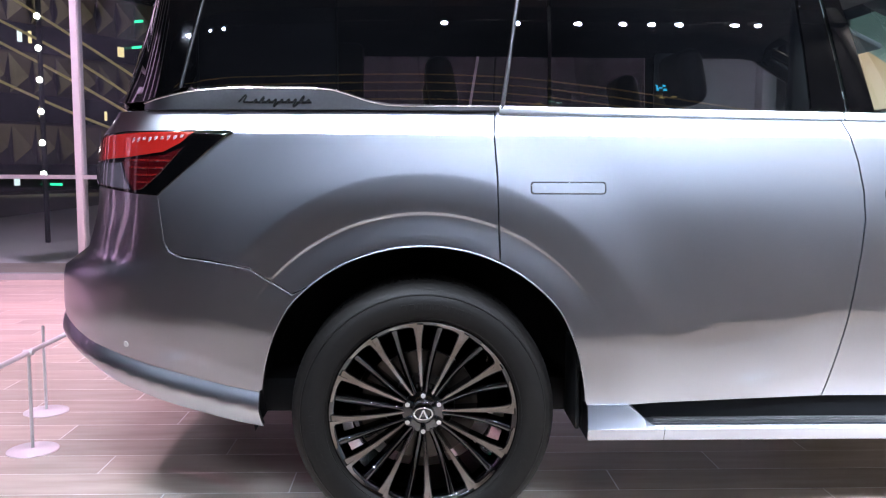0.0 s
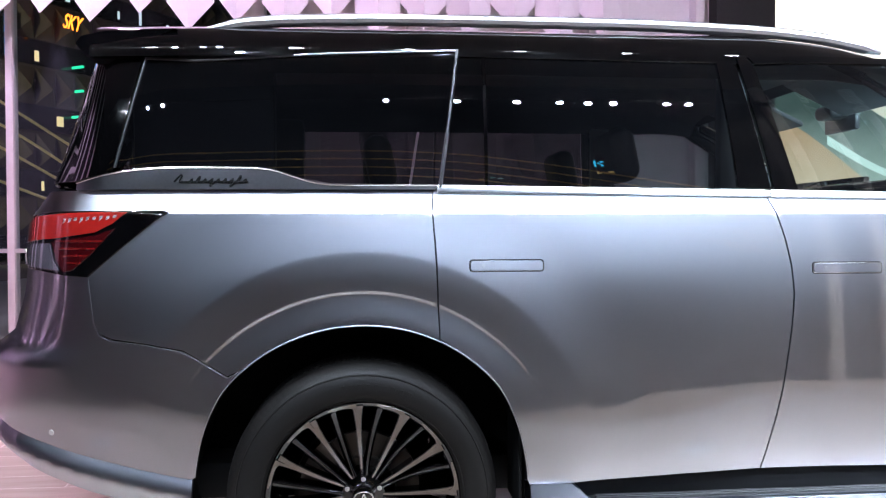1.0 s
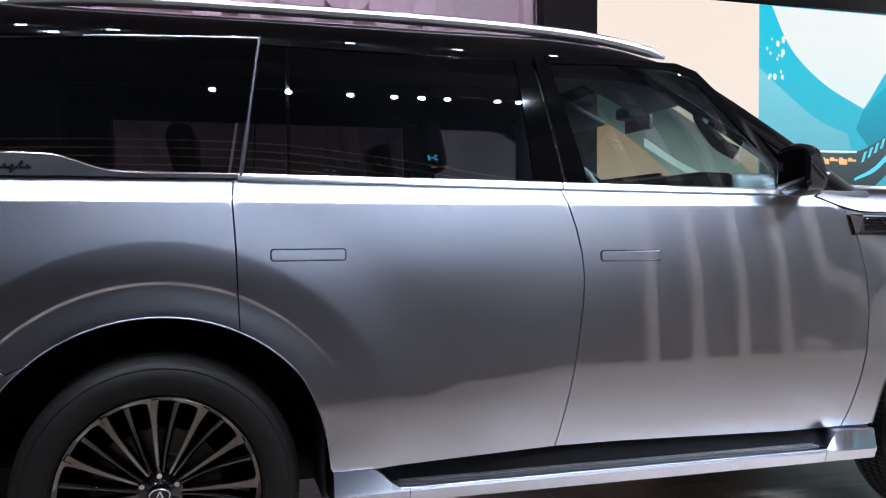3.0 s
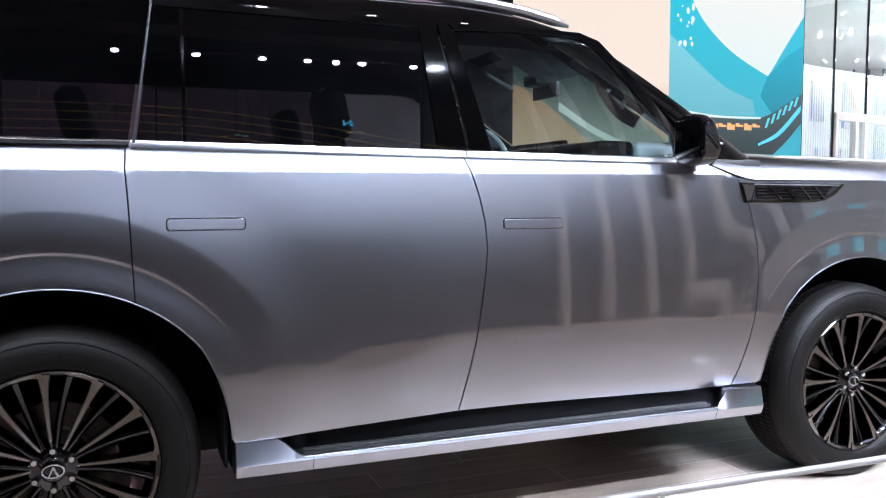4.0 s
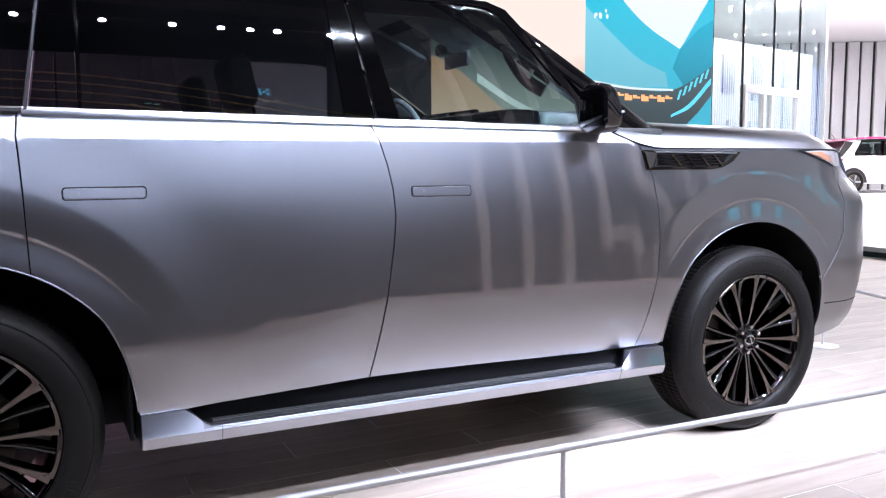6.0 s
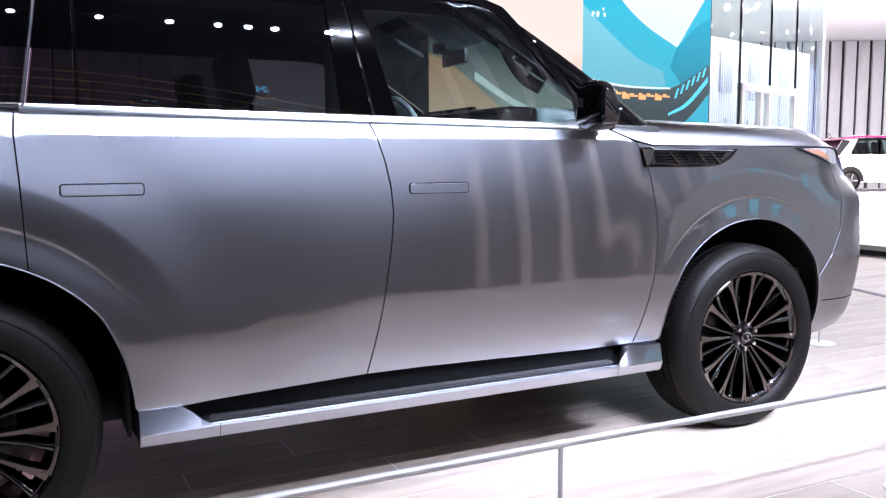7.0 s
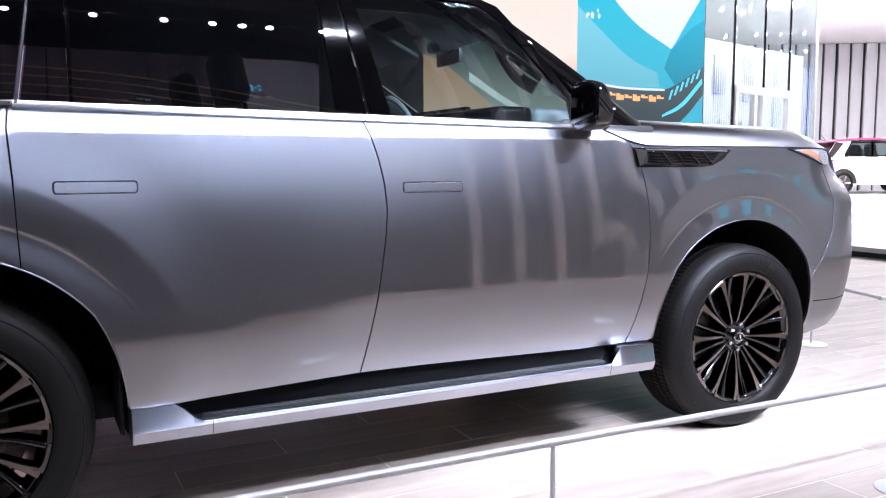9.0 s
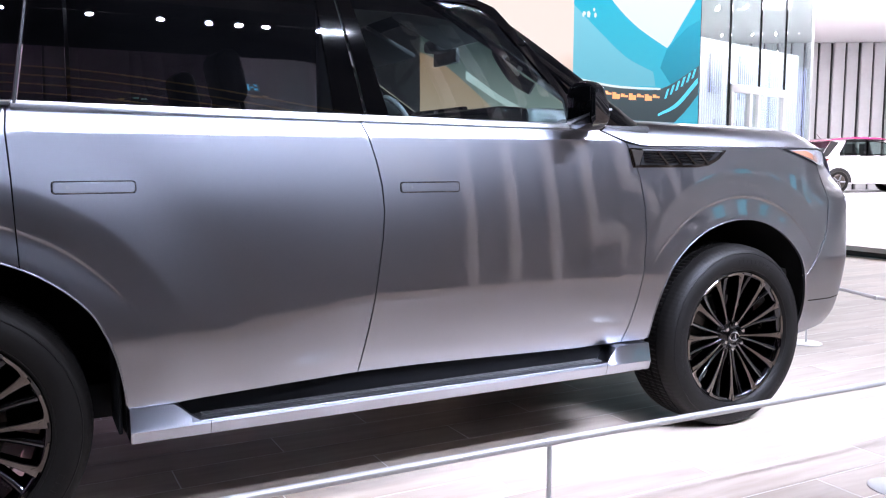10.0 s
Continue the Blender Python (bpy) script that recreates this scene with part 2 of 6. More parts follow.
def box(name, x0, x1, y0, y1, z0, z1, mat, parent=None, label="", bevel=0.0, segs=2):
    return part(name, box_bm(x0, x1, y0, y1, z0, z1, bevel, segs), mat, parent, label)


def loft(name, rows, mat, parent=None, label="", close=False, caps=False, sharp=35):
    """A skin over rows of points, all rows alike in number."""
    n = len(rows[0])
    verts = [p for r in rows for p in r]
    faces = []
    for i in range(len(rows) - 1):
        for j in range(n if close else n - 1):
            k = (j + 1) % n
            faces.append((i * n + j, i * n + k, (i + 1) * n + k, (i + 1) * n + j))
    if caps:
        faces.append(tuple(range(n - 1, -1, -1)))
        faces.append(tuple((len(rows) - 1) * n + j for j in range(n)))
    ob = mesh_ob(name, verts, faces, mat, parent, label, sharp=sharp)
    bm = bmesh.new()
    bm.from_mesh(ob.data)
    bmesh.ops.recalc_face_normals(bm, faces=bm.faces)
    bm.to_mesh(ob.data)
    bm.free()
    return ob


def smooth_path(pts, steps=8):
    """A Catmull-Rom curve through the points."""
    p = [Vector(q) for q in pts]
    p = [p[0] * 2 - p[1]] + p + [p[-1] * 2 - p[-2]]
    out = []
    for i in range(1, len(p) - 2):
        a, b, c, d = p[i - 1:i + 3]
        for k in range(steps):
            t = k / steps
            out.append(0.5 * (2 * b + (c - a) * t + (2 * a - 5 * b + 4 * c - d) * t * t + (3 * b - a - 3 * c + d) * t ** 3))
    return out + [p[-2]]


def sweep(name, path, radius, mat, parent=None, label="", sides=10, flat=1.0, caps=True):
    """A tube along a path; flat squeezes it in z."""
    path = [Vector(q) for q in path]
    rows = []
    for i, q in enumerate(path):
        d = (path[min(i + 1, len(path) - 1)] - path[max(i - 1, 0)]).normalized()
        side = d.cross(Vector((0, 0, 1)))
        side = side.normalized() if side.length > 1e-3 else Vector((1, 0, 0))
        up = side.cross(d).normalized()
        r = radius(i / (len(path) - 1)) if callable(radius) else radius
        rows.append([q + side * (r * math.cos(a)) + up * (r * flat * math.sin(a)) for a in (2 * math.pi * k / sides for k in range(sides))])
    return loft(name, rows, mat, parent, label, close=True, caps=caps)


def lathe(name, profile, mat, parent=None, label="", segs=64, axis="y", wobble=None, sharp=35):
    """Turns (radius, along) points about an axis."""
    rows = []
    for i in range(segs + 1):
        a = 2 * math.pi * (i % segs) / segs
        row = []
        for j, (r, h) in enumerate(profile):
            if wobble:
                r = r + wobble(i % segs, j)
            c, s = r * math.cos(a), r * math.sin(a)
            row.append((c, h, s) if axis == "y" else (c, s, h))
        rows.append(row)
    ob = loft(name, rows, mat, parent, label, sharp=sharp)
    bm = bmesh.new()
    bm.from_mesh(ob.data)
    bmesh.ops.remove_doubles(bm, verts=bm.verts, dist=1e-5)
    bmesh.ops.recalc_face_normals(bm, faces=bm.faces)
    bm.to_mesh(ob.data)
    bm.free()
    ob.data.polygons.foreach_set("use_smooth", [True] * len(ob.data.polygons))
    ob.data.set_sharp_from_angle(angle=radians(sharp))
    return ob


def step(a, b, v):
    t = min(max((v - a) / (b - a), 0.0), 1.0)
    return t * t * (3 - 2 * t)


# ---- the car's outer form ----
# local frame: x forward from the rear axle, y across from the centre line (the near side is negative), z up
HALF = 1.0
HUB = 0.405
BASE = 3.075
PLAN = [(-1.27, 0.0), (-1.27, -0.22), (-1.25, -0.45), (-1.205, -0.68), (-1.09, -0.838), (-0.93, -0.91), (-0.76, -0.945), (-0.578, -0.967), (-0.2, -0.992), (0.3, -1.0),
        (1.3, -1.0), (2.3, -1.0), (2.98, -0.997), (3.4, -0.972), (3.72, -0.930), (3.88, -0.890), (3.972, -0.835), (4.035, -0.70), (4.08, -0.42), (4.10, -0.2), (4.11, 0.0)]
_p = [Vector((x, y, 0)) for x, y in PLAN]
_c = smooth_path(_p, 220)
_len = np.concatenate([[0], np.cumsum([(b - a).length for a, b in zip(_c, _c[1:])])])
_px, _py = np.array([q.x for q in _c]), np.array([q.y for q in _c])
_s = _len - np.interp(1.0, _px, _len) + 1.0
_tx, _ty = np.gradient(_px, _s), np.gradient(_py, _s)
_tl = np.hypot(_tx, _ty)
_nx, _ny = _ty / _tl, -_tx / _tl
S_REAR, S_FRONT = float(_s[0]), float(_s[-1])


def along(x):
    """The way along the plan line at which it passes x on the near side."""
    return float(np.interp(x, _px, _s))


# upright profile of the doors: height, and how fast the skin leans out there
LEAN = [(0.25, 0.46), (0.40, 0.40), (0.47, 0.27), (0.53, 0.20), (0.60, 0.155), (0.66, 0.125), (0.695, 0.105), (0.715, 0.02), (0.735, -0.028), (0.80, -0.034), (0.90, -0.042),
        (1.00, -0.066), (1.06, -0.086), (1.12, -0.103), (1.18, -0.115), (1.24, -0.122), (1.2715, -0.125), (1.2725, -0.67), (1.6, -0.67)]
_zz = np.arange(0.25, 1.6, 0.001)
_mm = np.interp(_zz, [a for a, b in LEAN], [b for a, b in LEAN])
_k = np.exp(-0.5 * (np.arange(-12, 13) / 2.5) ** 2)
_mm = np.convolve(np.pad(_mm, 12, mode="edge"), _k / _k.sum(), mode="valid")
_pp = np.cumsum(_mm) * 0.001
_pp = _pp - np.interp(0.72, _zz, _pp) + 0.0095


def flare(r):
    """The wheel-arch flare: a soft swelling, an upright band inside a fine crease, and a small ledge above the lip."""
    swell = 0.014 * (1 - step(0.62, 0.95, r))
    band = -0.075 * (max(0.0, 0.745 - max(r, 0.640)) if r < 0.738 else 0.007 * (1 - step(0.738, 0.752, r)) ** 2)
    ledge = -0.005 * (1 - step(0.621, 0.632, r)) + 0.005 * (1 - step(0.53, 0.62, r))
    return swell, band, ledge


def bulge(s, z):
    zz = z + (0.085 * (1 - step(0.90, 1.32, s)) * step(-0.75, -0.25, s) + 0.03 * (1 - step(-0.75, -0.25, s))) * (1 - step(0.80, 1.10, z))
    p = float(np.interp(zz, _zz, _pp))
    for cx in (0.0, BASE):
        r = math.hypot(s - cx, z - HUB)
        if r < 0.95:
            swell, band, ledge = flare(r)
            p += swell * step(0.25, 0.65, z) * (0.5 if cx else 1.0) + band * step(0.45, 1.0, z) + ledge * step(0.70, 0.98, z)
            p += (0.004 if cx else 0.016) * (1 - step(0.55, 0.75, r)) * (1 - step(0.40, 0.62, z))
    # tail: the upper body steps in above the bumper
    w = 1 - step(-1.30, -0.78, s)
    p -= 0.105 * w * (0.72 * step(0.825, 0.905, z) + 0.28 * step(0.85, 1.05, z))
    p -= 0.02 * w * (1 - step(0.58, 0.72, z))
    # nose: the bumper stands forward
    f = step(3.50, 3.98, s)
    p -= f * (0.10 * step(0.98, 1.20, z) + 0.022 * (1 - step(0.33, 0.44, z)))
    return p


def skin(s, z, out=0.0):
    i = float(np.interp(s, _s, _px)), float(np.interp(s, _s, _py)), float(np.interp(s, _s, _nx)), float(np.interp(s, _s, _ny))
    p = bulge(s, z) + out
    return Vector((i[0] + i[2] * p, i[1] + i[3] * p, z))


def house(s, z, out=0.0):
    """The glazed upper body."""
    u = z - 1.36
    i = float(np.interp(s, _s, _px)), float(np.interp(s, _s, _py)), float(np.interp(s, _s, _nx)), float(np.interp(s, _s, _ny))
    p = -(0.066 + 0.125 * u + 0.20 * u * u) + out
    p -= (0.125 + 0.58 * u) * (1 - step(-1.25, -0.78, s))
    p -= 0.05 * max(s - 1.9, 0) ** 2
    return Vector((i[0] + i[2] * p, i[1] + i[3] * p, z))


def inset(poly, d):
    n = len(poly)
    area = sum(poly[i][0] * poly[(i + 1) % n][1] - poly[(i + 1) % n][0] * poly[i][1] for i in range(n))
    sg = 1 if area > 0 else -1
    out = []
    for i in range(n):
        a, b, c = Vector(poly[i - 1]), Vector(poly[i]), Vector(poly[(i + 1) % n])
        e, f = (b - a).normalized(), (c - b).normalized()
        m = Vector((-(e.y + f.y), e.x + f.x))
        m = m.normalized() / max(0.4, abs(m.normalized().dot(Vector((-e.y, e.x))))) if m.length > 1e-6 else Vector((-e.y, e.x))
        out.append(tuple(b + m * d * sg))
    return out


def resample(poly, h):
    out = []
    for i in range(len(poly)):
        a, b = Vector(poly[i]), Vector(poly[(i + 1) % len(poly)])
        k = max(1, int((b - a).length / h + 0.5))
        out += [tuple(a.lerp(b, j / k)) for j in range(k)]
    return out


def inside(poly, x, y):
    r = False
    for i in range(len(poly)):
        (xa, ya), (xb, yb) = poly[i - 1], poly[i]
        if (ya > y) != (yb > y) and x < (xb - xa) * (y - ya) / (yb - ya) + xa:
            r = not r
    return r


def panel(name, outline, surf, mat, parent, label="", h=0.03, gap=0.0028, out=0.0, depth=0.014, levels=(), rings=()):
    """A sheet cut to an outline on one of the car's surfaces, with its edges turned in."""
    from mathutils.geometry import delaunay_2d_cdt
    edge = resample(inset(outline, gap), h * 0.6)
    arr = np.array(edge)
    xs = np.arange(arr[:, 0].min(), arr[:, 0].max(), h)
    zs = [z for z in np.arange(arr[:, 1].min(), arr[:, 1].max(), h) if all(abs(z - v) > h * 0.35 for v in levels)] + list(levels)
    cand = []
    for cx, cz, radii in rings:
        for r in radii:
            k = 200
            cand += [(cx + r * math.cos(2 * math.pi * j / k), cz + r * math.sin(2 * math.pi * j / k), 0.004) for j in range(k)]
    ringpts = np.array([(a, b) for a, b, _ in cand]) if cand else None
    for x in xs:
        for z in zs:
            if ringpts is not None:
                near = False
                for cx, cz, radii in rings:
                    r = math.hypot(x - cx, z - cz)
                    near |= radii[0] - 0.012 < r < radii[-1] + 0.012
                if near:
                    continue
            cand.append((x, z, h * 0.3))
    pts = []
    for x, z, tol in cand:
        if inside(edge, x, z) and ((arr[:, 0] - x) ** 2 + (arr[:, 1] - z) ** 2).min() > max(tol, 0.006) ** 2:
            pts.append((x, z))
    n = len(edge)
    v2, _, faces, orig, _, _ = delaunay_2d_cdt([Vector(q) for q in edge + pts], [(i, (i + 1) % n) for i in range(n)], [], 1, 1e-6)
    verts, norms = [], []
    e = 0.003
    for q in v2:
        p = surf(q.x, q.y, out)
        du, dv = surf(q.x + e, q.y, out) - surf(q.x - e, q.y, out), surf(q.x, q.y + e, out) - surf(q.x, q.y - e, out)
        verts.append(p)
        norms.append(du.cross(dv).normalized())
    loop = {}
    for k, o in enumerate(orig):
        for j in o:
            if j < n:
                loop[j] = k
    ring = [loop[i] for i in range(n)]
    faces = [tuple(f) for f in faces]
    # rounded edge and turned-in flange
    m0 = len(verts)
    a2 = sum(edge[i][0] * edge[(i + 1) % n][1] - edge[(i + 1) % n][0] * edge[i][1] for i in range(n))
    for lay, (grow, sink, tilt) in enumerate(((0.0008, 0.0010, 0.7), (0.0012, 0.0025, 1.0), (0.0012, depth, 1.0))):
        g = inset(edge, -grow)
        for i in range(n):
            nn = norms[ring[i]]
            p = surf(g[i][0], g[i][1], out) - nn * sink
            ev = (surf(g[i][0], g[i][1], out) - verts[ring[i]])
            ev = ev.normalized() if ev.length > 1e-7 else nn
            verts.append(p)
            norms.append((nn * (1 - tilt) + ev * tilt).normalized())
    for lay in range(3):
        for i in range(n):
            k = (i + 1) % n
            a = [ring[i], ring[k]] if lay == 0 else [m0 + (lay - 1) * n + i, m0 + (lay - 1) * n + k]
            b = [m0 + lay * n + i, m0 + lay * n + k]
            f = (a[0], b[0], b[1], a[1])
            faces.append(f if a2 > 0 else f[::-1])
    # face the right way round
    f0 = faces[0]
    fn = (verts[f0[1]] - verts[f0[0]]).cross(verts[f0[2]] - verts[f0[0]])
    k = len(faces) - 3 * n
    if fn.dot(norms[f0[0]]) < 0:
        faces = [f[::-1] for f in faces[:k]] + faces[k:]
    return mesh_ob(name, verts, faces, mat, parent, label, normals=norms)


def flipped(ob, parent=None):
    """The same part on the far side of the car."""
    c = ob.copy()
    scene.collection.objects.link(c)
    c.parent = parent or ob.parent
    c.matrix_basis = Matrix.Diagonal((1, -1, 1, 1)) @ ob.matrix_basis
    for k in ob.children:
        d = k.copy()
        scene.collection.objects.link(d)
        d.parent = c
    return c


def both(ob):
    flipped(ob)
    return ob


def arch(cx, a0, a1, k=26, grow=0.0):
    """Points of a wheel opening from angle a0 to a1, in degrees."""
    out = []
    for i in range(k + 1):
        a = radians(a0 + (a1 - a0) * i / k)
        r = 0.505 + 0.030 * min(1.0, abs(math.sin(a)) * 1.6) ** 2 - 0.006 * max(0.0, math.sin(a)) ** 6 + grow
        out.append((cx + r * math.cos(a), HUB + r * math.sin(a)))
    return out


# ---- the car ----
car = tagged(new("suv"), "silver-grey full-size SUV with black roof, parked on pale wooden floor", "car")
car.location = (0, HALF, 0)


def belt(s):
    return 1.344 - 0.012 * max(s, 0.0)


LEV = tuple(0.59 + 0.011 * k for k in range(18)) + (1.250, 1.260, 1.266, 1.269, 1.272, 1.275, 1.278, 1.284, 1.292)
RINGS = (0.598, 0.607, 0.613, 0.618, 0.622, 0.626, 0.630, 0.634, 0.638, 0.643, 0.650, 0.668, 0.690, 0.712, 0.728, 0.736, 0.741, 0.746, 0.751, 0.757, 0.768)
RR, RF = ((0.0, HUB, RINGS),), ((BASE, HUB, RINGS),)

CUT_C = [(0.219, 1.345), (0.214, 1.272), (0.219, 1.20), (0.223, 1.13), (0.228, 1.0), (0.233, 0.886)]
CUT_B = [(1.266, 0.452), (1.300, 0.62), (1.333, 0.80), (1.352, 0.92), (1.361, 1.015), (1.355, 1.104), (1.338, 1.19), (1.313, 1.272), (1.296, belt(1.296))]
CUT_A = [(2.433, 0.441), (2.458, 0.52), (2.485, 0.623), (2.508, 0.74), (2.520, 0.87), (2.516, 1.0), (2.497, 1.12), (2.470, 1.20), (2.433, 1.262), (2.30, belt(2.3))]

a_c = math.degrees(math.atan2(0.886 - HUB, 0.233))
quarter = [(S_REAR + 0.02, 1.345), (-0.95, 1.346)] + CUT_C + arch(0, a_c, 131)[1:] + [(-0.40, 0.785), (-0.53, 0.862), (-0.65, 0.884), (-0.745, 0.895), (-0.785, 0.912), (-0.80, 0.945), (-0.822, 1.09), (-1.0, 1.10), (S_REAR + 0.02, 1.11)]
both(panel("rear_quarter_panel", quarter, skin, PAINT, car, "silver-grey metallic quarter panel with flared arch", levels=LEV, rings=RR))


def lip(s):
    """Height of the crease low on the tail bumper."""
    d = max(-0.508 - s, 0.0)
    return 0.476 + 0.165 * d + 0.12 * min(d, 0.8) ** 2


def foot(s):
    d = max(-0.508 - s, 0.0)
    return 0.352 + 0.16 * d + 0.15 * min(d, 0.7) ** 2


def valance(s, z, out=0.0):
    """The lower edge of the tail bumper: it stands out below the crease and then turns under."""
    v = min(max((lip(s) - z) / (lip(s) - foot(s)), -0.1), 1.1)
    base = skin(s, lip(s) - 0.35 * (lip(s) - z))
    q = skin(s, lip(s) + 0.02, 0.010)
    n = (q - skin(s, lip(s) + 0.02)).normalized()
    bow = 0.015 * math.sin(min(v, 0.5) * math.pi) - 0.125 * max(v - 0.45, 0) ** 1.3
    p = skin(s, lip(s) + 0.004) + n * (bow - 0.004 + out)
    return Vector((p.x, p.y, z))


SB = [-0.508 - 0.08 * k for k in range(18)] + [S_REAR + 0.02]
bumper = [(S_REAR + 0.02, 1.107), (-1.0, 1.097), (-0.8212, 1.087), (-0.7992, 0.944), (-0.7845, 0.909), (-0.746, 0.892), (-0.65, 0.881), (-0.53, 0.859), (-0.40, 0.782)] + arch(0, 131.5, 171, 18) + [(s, lip(s)) for s in SB]
both(panel("rear_bumper", bumper, skin, PAINT, car, "silver-grey rear bumper", levels=LEV[:18], rings=RR, gap=0.0012))
both(panel("rear_valance", [(s, lip(s)) for s in SB] + [(s, foot(s)) for s in SB[::-1]], valance, PAINT, car, "silver-grey lower edge of rear bumper", h=0.018, gap=0.0012))
rdoor = panel("rear_door", arch(0, 4, a_c)[:-1] + CUT_C[::-1] + CUT_B[::-1] + [(1.0, 0.447), (0.75, 0.438), (0.512, 0.428)], skin, PAINT, car, "closed silver-grey rear door", levels=LEV, rings=RR)
fdoor = panel("front_door", CUT_B + CUT_A[::-1] + [(2.2, 0.436), (1.8, 0.446), (1.5, 0.452)], skin, PAINT, car, "closed silver-grey front door", levels=LEV)
fend = CUT_A[:-1] + [(2.52, 1.248), (3.0, 1.2495), (3.30, 1.2495), (3.42, 1.248), (3.54, 1.203), (3.68, 1.181), (3.72, 1.0), (3.70, 0.86), (3.63, 0.74)] + arch(BASE, 27.2, 175.5)[0:] + [(2.552, 0.440)]
both(panel("front_fender", fend, skin, PAINT, car, "silver-grey front fender with flared arch", levels=LEV[:18], rings=RF))
nose = [(3.632, 0.738), (3.705, 0.855), (3.725, 1.0), (3.685, 1.180), (3.80, 1.174), (3.92, 1.182), (S_FRONT - 0.02, 1.17), (S_FRONT - 0.02, 0.40), (4.1, 0.37), (3.8, 0.355), (3.60, 0.345)] + arch(BASE, -6, 27.1, 12)
both(panel("front_bumper", nose, skin, PAINT, car, "silver-grey front bumper", rings=RF))

both(panel("bumper_seam", [(3.60, 0.520), (3.80, 0.512), (4.02, 0.512), (4.02, 0.516), (3.80, 0.516), (3.60, 0.524)], skin, DARK, car, "", out=0.0012, h=0.03, gap=0, depth=0.003))

# the bumper's upright joint is nearly flush
both(panel("joint_filler", [(-0.850, 1.08), (-0.825, 0.935), (-0.775, 0.925), (-0.795, 1.08)], skin, PAINT, car, "", h=0.03, out=-0.0009, gap=0, depth=0.004))
# thin rolled lip along each wheel opening
for cx, a0, a1 in ((0.0, 5, 171), (BASE, -5, 175)):
    both(sweep("arch_lip", [skin(x, z, 0.0005) for x, z in arch(cx, a0, a1, 60, -0.0012)], 0.0026, PAINT, car, "bright rolled arch lip", sides=8))

# inner shell behind the shut lines, so that the gaps are dark
shell = [(S_REAR + 0.03, 1.33), (2.26, 1.31), (2.40, 1.25), (3.4, 1.22), (3.7, 1.1), (S_FRONT - 0.03, 1.08), (S_FRONT - 0.03, 0.45), (3.63, 0.45)] + arch(BASE, 2, 178, 30, 0.008) + [(2.5, 0.45), (0.55, 0.45)] + arch(0, 2, 178, 30, 0.008) + [(-0.55, 0.45), (-0.95, 0.5), (S_REAR + 0.03, 0.58)]
both(panel("inner_shell", shell, skin, DARK, car, "dark inner body shell", h=0.05, out=-0.016, depth=0.02))

# ---- greenhouse ----
quarter_glass = [(-0.765, 1.412), (-0.57, 1.415), (-0.40, 1.4145), (-0.30, 1.411), (-0.24, 1.397), (-0.17, 1.374), (-0.10, 1.362), (0.237, 1.358), (0.300, 1.790), (-0.1, 1.774), (-0.45, 1.752), (-0.52, 1.748), (-0.695, 1.757)]
both(panel("quarter_window", quarter_glass, house, PRIVACY, car, "dark privacy glass", depth=0.005, gap=0.003))
both(panel("window_garnish", [(-0.90, 1.343), (0.226, 1.342), (0.233, 1.357), (-0.09, 1.358), (-0.165, 1.369), (-0.24, 1.393), (-0.30, 1.407), (-0.42, 1.410), (-0.57, 1.411), (-0.70, 1.404), (-0.80, 1.388), (-0.90, 1.366)], house, DULL, car, "dull satin window garnish", h=0.015, out=0.004, depth=0.02))
HUMP = [(-0.90, 1.366), (-0.80, 1.388), (-0.70, 1.404), (-0.57, 1.411), (-0.42, 1.410), (-0.30, 1.407), (-0.24, 1.393), (-0.165, 1.369), (-0.09, 1.358), (0.05, 1.357), (0.233, 1.357)]
both(sweep("garnish_edge", smooth_path([house(s, z, 0.004) for s, z in HUMP], 6), 0.0028, CHROME, car, "bright garnish edge", sides=6))
both(panel("rear_pillar", [(-0.90, 1.37), (-0.80, 1.392), (-0.77, 1.408), (-0.70, 1.760), (-0.66, 1.80), (-0.98, 1.80), (-1.10, 1.5), (-1.06, 1.37)], house, BLACK, car, "gloss black rear pillar", out=0.003))
both(panel("pillar_moulding", [(-0.765, 1.414), (-0.761, 1.414), (-0.687, 1.757), (-0.691, 1.760)], house, DIMTRIM, car, "", out=0.006, gap=0.0, h=0.03, depth=0.006))
both(panel("tailgate_upper", [(-1.06, 1.37), (-1.10, 1.5), (-0.98, 1.80), (S_REAR + 0.02, 1.80), (S_REAR + 0.02, 1.37)], house, BLACK, car, "gloss black tailgate glass"))


